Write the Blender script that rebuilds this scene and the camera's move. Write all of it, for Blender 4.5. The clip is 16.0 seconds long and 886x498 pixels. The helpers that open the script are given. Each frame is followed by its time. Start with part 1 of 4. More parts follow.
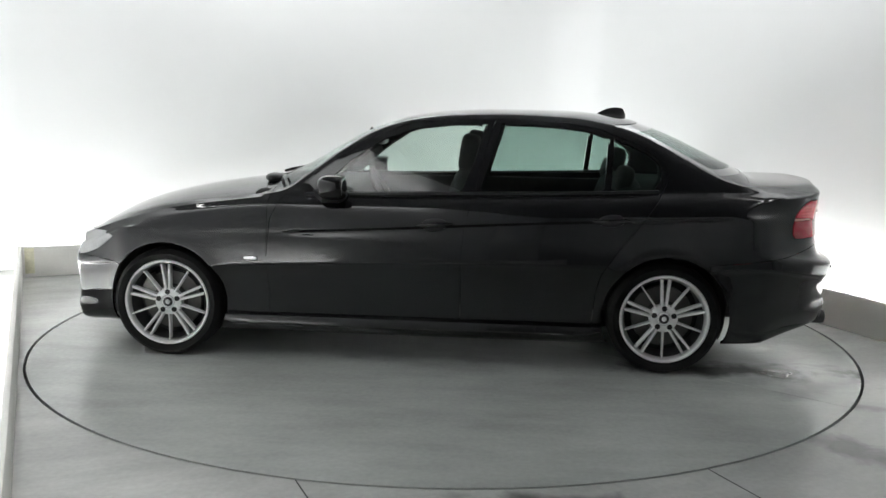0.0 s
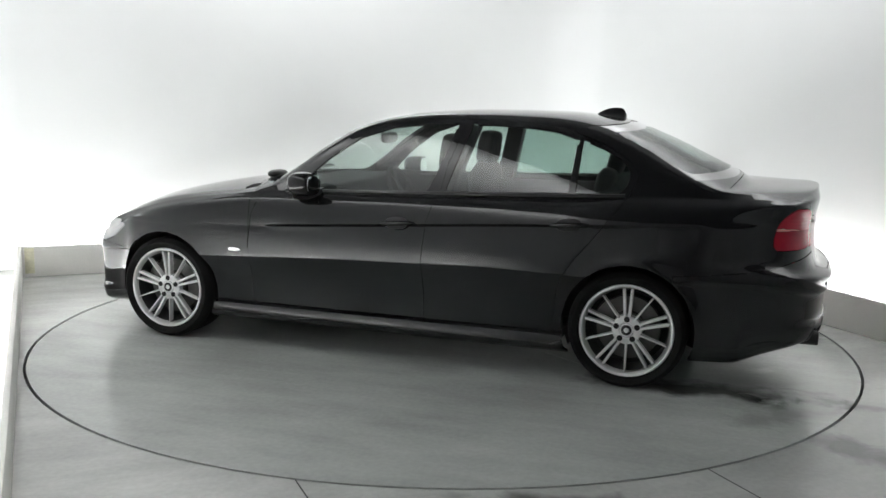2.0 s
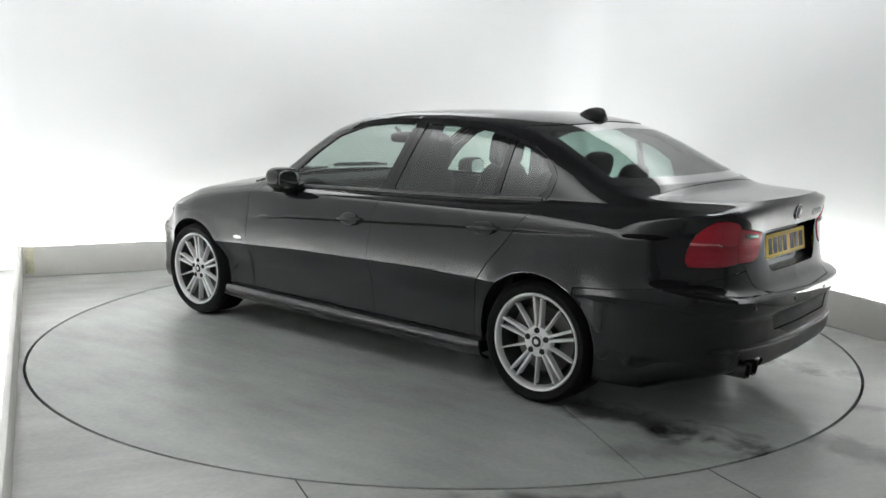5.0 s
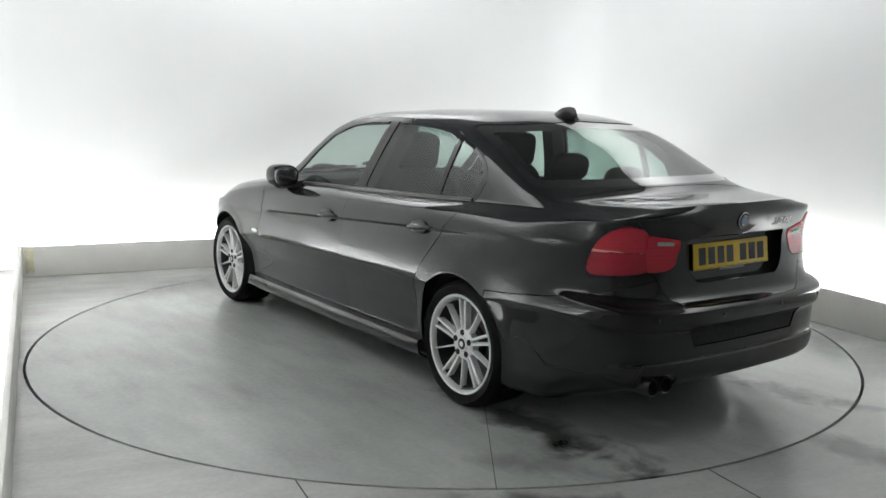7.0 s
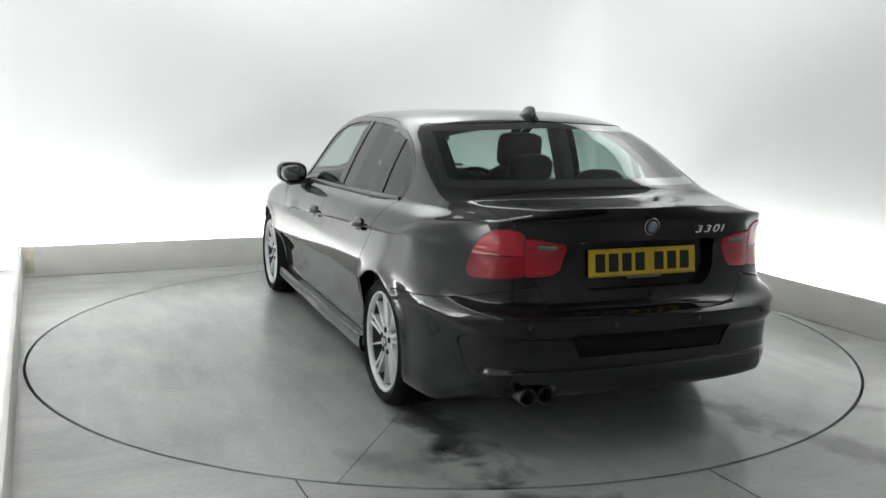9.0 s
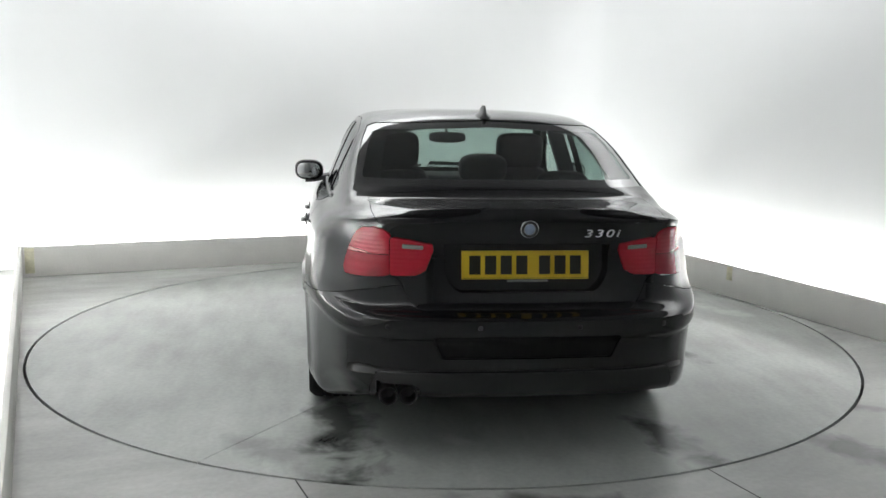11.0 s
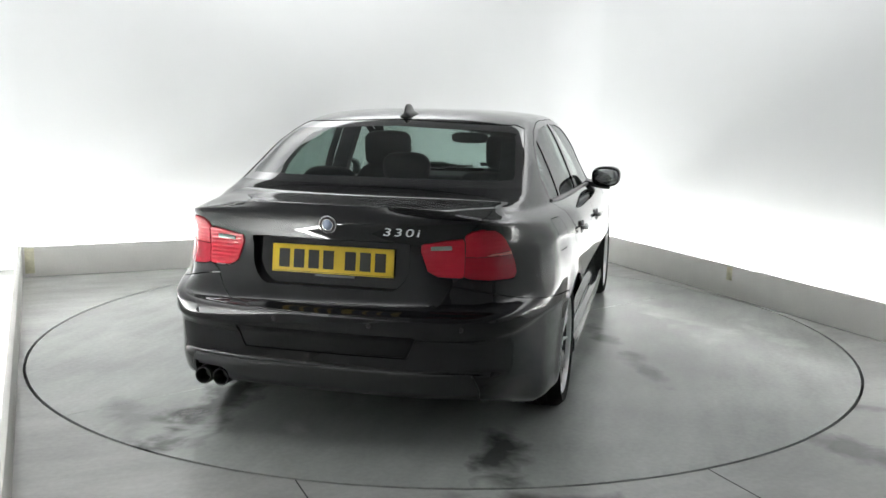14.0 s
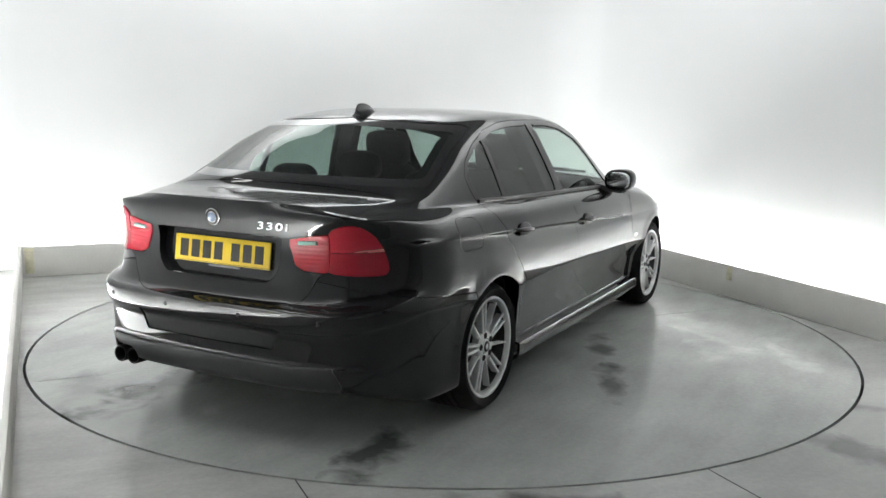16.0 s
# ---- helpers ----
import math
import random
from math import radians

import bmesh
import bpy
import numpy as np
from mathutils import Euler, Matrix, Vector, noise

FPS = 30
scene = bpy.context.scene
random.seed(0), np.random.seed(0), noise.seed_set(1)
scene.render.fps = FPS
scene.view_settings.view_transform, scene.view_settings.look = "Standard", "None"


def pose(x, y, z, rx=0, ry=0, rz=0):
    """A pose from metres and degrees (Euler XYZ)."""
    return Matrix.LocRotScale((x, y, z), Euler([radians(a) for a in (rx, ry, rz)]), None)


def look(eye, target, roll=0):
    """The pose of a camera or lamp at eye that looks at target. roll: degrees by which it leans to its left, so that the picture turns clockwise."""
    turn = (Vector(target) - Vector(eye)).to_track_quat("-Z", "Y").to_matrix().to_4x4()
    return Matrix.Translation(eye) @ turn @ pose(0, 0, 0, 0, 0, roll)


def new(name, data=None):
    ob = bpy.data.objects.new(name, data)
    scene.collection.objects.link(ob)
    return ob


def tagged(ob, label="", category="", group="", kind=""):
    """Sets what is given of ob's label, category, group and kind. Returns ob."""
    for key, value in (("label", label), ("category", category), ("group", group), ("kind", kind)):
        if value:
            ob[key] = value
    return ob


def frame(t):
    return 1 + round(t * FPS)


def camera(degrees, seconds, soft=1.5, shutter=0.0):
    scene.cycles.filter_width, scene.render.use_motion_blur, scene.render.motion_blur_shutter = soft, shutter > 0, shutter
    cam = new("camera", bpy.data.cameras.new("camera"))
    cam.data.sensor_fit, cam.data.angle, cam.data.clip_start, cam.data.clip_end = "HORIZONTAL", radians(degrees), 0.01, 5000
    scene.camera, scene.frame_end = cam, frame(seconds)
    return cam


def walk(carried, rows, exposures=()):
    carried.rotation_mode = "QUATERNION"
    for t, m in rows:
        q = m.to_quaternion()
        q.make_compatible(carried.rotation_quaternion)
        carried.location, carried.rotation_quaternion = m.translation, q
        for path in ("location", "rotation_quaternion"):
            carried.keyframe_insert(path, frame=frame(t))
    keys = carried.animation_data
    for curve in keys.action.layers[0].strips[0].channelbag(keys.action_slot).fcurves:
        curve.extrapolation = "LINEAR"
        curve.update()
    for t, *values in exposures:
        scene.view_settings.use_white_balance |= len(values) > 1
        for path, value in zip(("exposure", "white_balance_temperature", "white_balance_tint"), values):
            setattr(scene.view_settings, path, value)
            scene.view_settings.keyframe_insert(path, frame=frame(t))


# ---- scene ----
from mathutils.bvhtree import BVHTree

cam = camera(51.64, 16.0, soft=1.5)
VIEW = look((0.0, -5.738, 1.4464), (-0.0149, 0.0, 0.5252), 1.038)
walk(cam, [(0.0, VIEW), (16.0, VIEW)])
scene.view_settings.exposure = 0.0

# The room is a rectangular bay, turned against the line of sight.
TURN = 24.16            # degrees by which the bay is turned
HALF, BACK, FRONT = 2.49, 2.696, -6.9   # half width, back and front of the room
OPEN = -5.6             # where the white walls end and the dim room begins
LEDGE = 0.245            # height of the low ledge that hides the tubes
RADIUS = 2.4515         # turntable
ROOM = pose(0, 0, 0, 0, 0, TURN)
CAR_X, CAR_Y = -0.129, 0.044   # turning centre in the car's own space

world = bpy.data.worlds.new("world")
scene.world = world
world.use_nodes = True
world.node_tree.nodes["Background"].inputs[0].default_value = (0.75, 0.8, 0.85, 1)
world.node_tree.nodes["Background"].inputs[1].default_value = 0.05


def wall_washer(x, y, turn, length, watts, z=3.62):
    """A long hidden lamp that throws its light on the top of the white wall."""
    d = bpy.data.lights.new("wall_washer", "AREA")
    d.shape, d.size, d.size_y, d.energy, d.color = "RECTANGLE", length, 0.22, watts, (1.0, 1.0, 0.993)
    ob = new("wall_washer", d)
    ob.matrix_world = ROOM @ pose(x, y, z, 0, 0, turn) @ pose(0, 0, 0, 62, 0, 0)
    return ob


wall_washer(2.38, -1.15, -90, 5.7, 78)
wall_washer(-2.38, -1.0, 90, 6.0, 86)
wall_washer(-0.15, 2.6, 0, 3.4, 50)


# ---- materials ----
def nodes_of(m):
    m.use_nodes = True
    nt = m.node_tree
    return nt, nt.nodes, nt.links, nt.nodes["Principled BSDF"]


def mat(name, color, rough=0.5, metal=0.0, coat=0.0, vary=0.15, scale=8.0, bump=0.0, fine=120.0, emit=0.0, ior=1.5):
    """Principled material with two scales of variation in colour and roughness and a fine bump."""
    m = bpy.data.materials.new(name)
    nt, n, l, p = nodes_of(m)
    p.inputs["Metallic"].default_value = metal
    p.inputs["IOR"].default_value = ior
    p.inputs["Coat Weight"].default_value = coat
    p.inputs["Coat Roughness"].default_value = 0.03
    tc = n.new("ShaderNodeTexCoord")
    a = n.new("ShaderNodeTexNoise")
    a.inputs["Scale"].default_value, a.inputs["Detail"].default_value = scale, 5
    b = n.new("ShaderNodeTexNoise")
    b.inputs["Scale"].default_value, b.inputs["Detail"].default_value = fine, 3
    l.new(tc.outputs["Object"], a.inputs["Vector"]), l.new(tc.outputs["Object"], b.inputs["Vector"])
    add = n.new("ShaderNodeMath")
    add.operation = "MULTIPLY_ADD"
    add.inputs[1].default_value = 0.4
    l.new(b.outputs["Fac"], add.inputs[0]), l.new(a.outputs["Fac"], add.inputs[2])
    ramp = n.new("ShaderNodeMapRange")
    ramp.inputs["From Min"].default_value, ramp.inputs["From Max"].default_value = 0.4, 1.0
    ramp.inputs["To Min"].default_value, ramp.inputs["To Max"].default_value = 1 - vary, 1 + vary
    l.new(add.outputs[0], ramp.inputs[0])
    mul = n.new("ShaderNodeVectorMath")
    mul.operation = "SCALE"
    mul.inputs[0].default_value = color
    l.new(ramp.outputs[0], mul.inputs["Scale"])
    l.new(mul.outputs[0], p.inputs["Base Color"])
    rr = n.new("ShaderNodeMath")
    rr.operation = "MULTIPLY"
    rr.inputs[1].default_value = rough
    l.new(ramp.outputs[0], rr.inputs[0]), l.new(rr.outputs[0], p.inputs["Roughness"])
    if bump:
        bp = n.new("ShaderNodeBump")
        bp.inputs["Strength"].default_value, bp.inputs["Distance"].default_value = bump, 0.002
        l.new(b.outputs["Fac"], bp.inputs["Height"]), l.new(bp.outputs[0], p.inputs["Normal"])
    if emit:
        p.inputs["Emission Color"].default_value, p.inputs["Emission Strength"].default_value = (*color, 1), emit
    return m


def glass(name, tint, gloss=1.0):
    """A thin pane: tinted see-through with a fresnel gloss."""
    m = bpy.data.materials.new(name)
    m.use_nodes = True
    nt = m.node_tree
    nt.nodes.clear()
    out, mix = nt.nodes.new("ShaderNodeOutputMaterial"), nt.nodes.new("ShaderNodeMixShader")
    tr, gl, lw = nt.nodes.new("ShaderNodeBsdfTransparent"), nt.nodes.new("ShaderNodeBsdfGlossy"), nt.nodes.new("ShaderNodeLayerWeight")
    tr.inputs[0].default_value, gl.inputs["Roughness"].default_value = (*tint, 1), 0.015
    gl.inputs[0].default_value = (gloss, gloss, gloss, 1)
    pw, fr = nt.nodes.new("ShaderNodeMath"), nt.nodes.new("ShaderNodeMath")
    pw.operation, fr.operation = "POWER", "MULTIPLY_ADD"
    pw.inputs[1].default_value, fr.inputs[1].default_value, fr.inputs[2].default_value = 5.0, 0.7, 0.07
    nt.links.new(lw.outputs["Facing"], pw.inputs[0]), nt.links.new(pw.outputs[0], fr.inputs[0])
    nt.links.new(fr.outputs[0], mix.inputs[0]), nt.links.new(tr.outputs[0], mix.inputs[1]), nt.links.new(gl.outputs[0], mix.inputs[2])
    nt.links.new(mix.outputs[0], out.inputs[0])
    return m


def floor_mat(name, color, stains=()):
    """Worn painted concrete: cloudy patches, smears, fine grain, glossy and dull areas."""
    m = bpy.data.materials.new(name)
    nt, n, l, p = nodes_of(m)
    tc = n.new("ShaderNodeTexCoord")

    def tex(scale, detail, stretch=(1, 1, 1), dist=0.0):
        mp = n.new("ShaderNodeMapping")
        mp.inputs["Scale"].default_value = stretch
        t = n.new("ShaderNodeTexNoise")
        t.inputs["Scale"].default_value, t.inputs["Detail"].default_value, t.inputs["Distortion"].default_value = scale, detail, dist
        l.new(tc.outputs["Object"], mp.inputs[0]), l.new(mp.outputs[0], t.inputs["Vector"])
        return t.outputs["Fac"]

    def rng(v, a, b, c, d):
        r = n.new("ShaderNodeMapRange")
        for k, x in enumerate((a, b, c, d)):
            r.inputs[1 + k].default_value = x
        l.new(v, r.inputs[0])
        return r.outputs[0]

    def op(kind, a, b):
        o = n.new("ShaderNodeMath")
        o.operation = kind
        for k, x in enumerate((a, b)):
            if isinstance(x, (int, float)):
                o.inputs[k].default_value = x
            else:
                l.new(x, o.inputs[k])
        return o.outputs[0]

    cloud, smear, grain = tex(1.3, 5), tex(2.2, 4, (1, 3.5, 1)), tex(38, 3)
    k = op("MULTIPLY", rng(cloud, 0.3, 0.7, 0.84, 1.13), rng(smear, 0.35, 0.75, 1.07, 0.92))
    k = op("MULTIPLY", k, rng(grain, 0.3, 0.7, 0.95, 1.05))
    ragged = tex(5, 4, dist=0.4)
    for x, y, ang, sx, sy, depth in stains:
        mp = n.new("ShaderNodeMapping")
        mp.vector_type = "TEXTURE"
        mp.inputs["Location"].default_value = (x, y, 0)
        mp.inputs["Rotation"].default_value = (0, 0, radians(ang))
        mp.inputs["Scale"].default_value = (sx, sy, 1)
        ln = n.new("ShaderNodeVectorMath")
        ln.operation = "LENGTH"
        l.new(tc.outputs["Object"], mp.inputs[0]), l.new(mp.outputs[0], ln.inputs[0])
        edge = op("ADD", ln.outputs["Value"], rng(ragged, 0.3, 0.7, -0.75, 0.75))
        k = op("MULTIPLY", k, rng(edge, 0.25, 1.3, depth, 1.0))
    mul = n.new("ShaderNodeVectorMath")
    mul.operation = "SCALE"
    mul.inputs[0].default_value = color
    l.new(k, mul.inputs["Scale"]), l.new(mul.outputs[0], p.inputs["Base Color"])
    l.new(op("ADD", rng(tex(2.6, 5, (1, 1.6, 1)), 0.3, 0.7, 0.0, 0.085), 0.168), p.inputs["Roughness"])
    return m


# stains on the turntable, in its own space: place, turn, size, depth
STAINS = [(-1.70, 0.69, 2, 0.60, 0.12, 0.24), (-2.12, 0.69, 5, 0.24, 0.08, 0.30), (-1.98, -0.74, 12, 0.30, 0.10, 0.24), (0.10, -1.02, 25, 0.28, 0.07, 0.45),
          (-0.45, -1.27, 20, 0.28, 0.07, 0.45), (-2.12, 0.50, 60, 0.20, 0.06, 1.15), (-1.94, 0.20, 30, 0.09, 0.05, 1.18),
          (0.99, -1.32, 15, 0.34, 0.10, 1.28), (0.48, -1.72, -20, 0.36, 0.10, 1.25), (0.42, -2.10, 35, 0.22, 0.09, 1.25), (0.75, -1.50, 60, 0.26, 0.05, 1.22), (-2.02, 0.98, 40, 0.26, 0.10, 0.72)]
SPOTS = [(0.80, -2.52, -82, 0.45, 0.10, 0.50), (1.35, -2.15, -40, 0.35, 0.05, 0.7), (-0.66, -2.50, -24, 0.26, 0.07, 0.32)]
M_FLOOR = floor_mat("painted_concrete", (0.475, 0.485, 0.47), SPOTS)
M_DISC = floor_mat("painted_turntable", (0.452, 0.474, 0.456), STAINS)
M_WALL = mat("white_wall", (0.80, 0.815, 0.818), 0.7, vary=0.025, scale=0.6, bump=0.05)
M_LEDGE = mat("cream_ledge", (0.85, 0.84, 0.805), 0.55, vary=0.09, scale=2.2, bump=0.1)
M_TAPE = mat("old_tape", (0.84, 0.82, 0.63), 0.6, vary=0.25, scale=14)
M_CEIL = mat("dark_ceiling", (0.07, 0.07, 0.073), 0.8, vary=0.1, scale=1.0)
M_BACK = mat("grey_wall", (0.62, 0.625, 0.63), 0.8, vary=0.1, scale=1.0)
M_TUBE = mat("lit_tube", (1.0, 1.0, 0.99), 0.5, vary=0.01, emit=72.0)
M_GAP = mat("dark_gap", (0.02, 0.02, 0.02), 0.8)
M_PAINT = mat("black_paint", (0.0078, 0.008, 0.0092), 0.4, coat=1.0, vary=0.12, scale=3.0, fine=900.0)
M_PAINT.node_tree.nodes["Principled BSDF"].inputs["Specular IOR Level"].default_value = 0.03
M_PAINT.node_tree.nodes["Principled BSDF"].inputs["Coat IOR"].default_value = 1.5
M_TRIM = mat("black_trim", (0.012, 0.012, 0.013), 0.32, vary=0.1, scale=20)
M_BAND = mat("black_glass_border", (0.006, 0.006, 0.007), 0.08, coat=1.0, vary=0.1)
M_PLASTIC = mat("dark_plastic", (0.016, 0.0165, 0.0175), 0.42, vary=0.12, scale=12, bump=0.15, fine=400)
M_RUBBER = mat("tyre_rubber", (0.007, 0.007, 0.007), 0.78, vary=0.2, scale=14, bump=0.2, fine=90)
M_RUBBER.node_tree.nodes["Principled BSDF"].inputs["Specular IOR Level"].default_value = 0.2
M_RIM = mat("silver_alloy", (0.80, 0.80, 0.805), 0.30, metal=0.25, vary=0.08, scale=12)
M_RIMIN = mat("grey_barrel", (0.07, 0.07, 0.072), 0.5, metal=0.3, vary=0.2, scale=9)
M_DISCB = mat("brake_steel", (0.13, 0.127, 0.124), 0.38, metal=0.9, vary=0.12, scale=6)
M_GRILLE = mat("black_mesh", (0.005, 0.005, 0.0055), 0.6, vary=0.2, scale=60, bump=0.3, fine=260)
M_GRILLE.node_tree.nodes["Principled BSDF"].inputs["Specular IOR Level"].default_value = 0.25
M_CHROME = mat("chrome", (0.78, 0.78, 0.79), 0.12, metal=1.0, vary=0.04)
M_RED = mat("red_lens", (0.43, 0.014, 0.030), 0.14, coat=0.25, vary=0.10, scale=9)
M_REDD = mat("deep_red_lens", (0.30, 0.007, 0.020), 0.14, coat=0.25, vary=0.12, scale=9)


def ribbed(m, pitch, depth):
    """Horizontal ribs moulded into a lens."""
    nt, n, l, p = nodes_of(m)
    tc, wv, bp = n.new("ShaderNodeTexCoord"), n.new("ShaderNodeTexWave"), n.new("ShaderNodeBump")
    wv.bands_direction = "Z"
    wv.inputs["Scale"].default_value = 0.314 / pitch
    bp.inputs["Strength"].default_value, bp.inputs["Distance"].default_value = 0.5, depth
    l.new(tc.outputs["Object"], wv.inputs["Vector"]), l.new(wv.outputs["Fac"], bp.inputs["Height"]), l.new(bp.outputs[0], p.inputs["Normal"])


ribbed(M_RED, 0.017, 0.0016), ribbed(M_REDD, 0.034, 0.0012)
M_LENS = mat("clear_lens", (0.24, 0.245, 0.25), 0.12, coat=1.0, vary=0.12, scale=16)
M_BARLENS = mat("pale_red_bar", (0.72, 0.22, 0.22), 0.2, vary=0.1, scale=30)
M_YELLOW = mat("yellow_plate", (0.72, 0.50, 0.025), 0.35, vary=0.05, scale=14)
M_INK = mat("plate_ink", (0.015, 0.014, 0.01), 0.5)
M_SEAT = mat("dark_upholstery", (0.014, 0.014, 0.015), 0.75, vary=0.2, scale=20)
M_BLUE = mat("roundel_blue", (0.20, 0.25, 0.34), 0.25, coat=1.0)
M_EXH = mat("dark_exhaust", (0.05, 0.05, 0.05), 0.35, metal=0.8)
M_SIDE = glass("side_glass", (0.72, 0.80, 0.76))
M_REAR = glass("tinted_glass", (0.42, 0.52, 0.485))
M_SCREEN = glass("screen_glass", (0.66, 0.74, 0.71))
M_SILVER = mat("silver_lettering", (0.80, 0.80, 0.81), 0.35, metal=0.3, vary=0.03)
M_MIRROR = mat("mirror", (0.85, 0.86, 0.87), 0.03, metal=1.0, vary=0.01)


# ---- mesh helpers ----
def mesh_ob(name, bm, material, parent=None, smooth=True, at=None):
    me = bpy.data.meshes.new(name)
    bm.to_mesh(me)
    bm.free()
    for m in (material if isinstance(material, (list, tuple)) else [material]):
        me.materials.append(m)
    if smooth:
        for f in me.polygons:
            f.use_smooth = True
    ob = new(name, me)
    if parent:
        ob.parent = parent
    if at is not None:
        ob.matrix_local = at
    return ob


def part(name, bm, material, parent, label="", smooth=True, at=None):
    ob = mesh_ob(name, bm, material, parent, smooth, at)
    if label:
        tagged(ob, label)
    return ob


def crease(bm, deg=35):
    for e in bm.edges:
        if len(e.link_faces) != 2 or e.calc_face_angle(0) > radians(deg):
            e.smooth = False
    return bm


def box(x0, x1, y0, y1, z0, z1, bevel=0.0, seg=2, bm=None):
    own = bm is None
    bm = bm or bmesh.new()
    r = bmesh.ops.create_cube(bm, size=1.0)
    bmesh.ops.transform(bm, matrix=Matrix.Translation(((x0 + x1) / 2, (y0 + y1) / 2, (z0 + z1) / 2)) @ Matrix.Diagonal((x1 - x0, y1 - y0, z1 - z0, 1)), verts=r["verts"])
    if bevel:
        es = {e for v in r["verts"] for e in v.link_edges}
        bmesh.ops.bevel(bm, geom=list(es), offset=bevel, segments=seg, affect="EDGES", profile=0.5)
    return crease(bm) if own else bm


def grid_faces(bm, rows, close=False):
    """Faces over a list of rows of points; close: each row is a ring."""
    vs = [[bm.verts.new(p) for p in r] for r in rows]
    for a, b in zip(vs, vs[1:]):
        n = len(a)
        for i in range(n if close else n - 1):
            j = (i + 1) % n
            q = [a[i], a[j], b[j], b[i]]
            if len(set(q)) == 4:
                bm.faces.new(q)
    return vs


def lathe(profile, n=64):
    """A ring mesh: profile of (radius, offset) turned about the y axis."""
    bm = bmesh.new()
    rows = [[(r * math.cos(2 * math.pi * i / n), o, r * math.sin(2 * math.pi * i / n)) for i in range(n)] for r, o in profile]
    grid_faces(bm, rows, True)
    bmesh.ops.recalc_face_normals(bm, faces=bm.faces)
    return bm


def blob(cx, cy, cz, rx, ry, rz, power=2.6, nu=28, nv=16):
    """A rounded superellipsoid cushion."""
    bm = bmesh.new()

    def s(v, e):
        return math.copysign(abs(v) ** e, v)
    e = 2 / power
    rows = []
    for i in range(nv + 1):
        a = -math.pi / 2 + math.pi * i / nv
        rows.append([(cx + rx * s(math.cos(a), e) * s(math.cos(b), e), cy + ry * s(math.cos(a), e) * s(math.sin(b), e), cz + rz * s(math.sin(a), e))
                     for b in (2 * math.pi * k / nu for k in range(nu))])
    grid_faces(bm, rows, True)
    bmesh.ops.remove_doubles(bm, verts=bm.verts, dist=1e-5)
    bmesh.ops.recalc_face_normals(bm, faces=bm.faces)
    return bm


def rod(a, b, r, n=10, bm=None):
    bm = bm or bmesh.new()
    a, b = Vector(a), Vector(b)
    m = Matrix.Translation((a + b) / 2) @ (b - a).to_track_quat("Z", "Y").to_matrix().to_4x4()
    bmesh.ops.create_cone(bm, cap_ends=True, segments=n, radius1=r, radius2=r, depth=(b - a).length, matrix=m)
    return crease(bm)


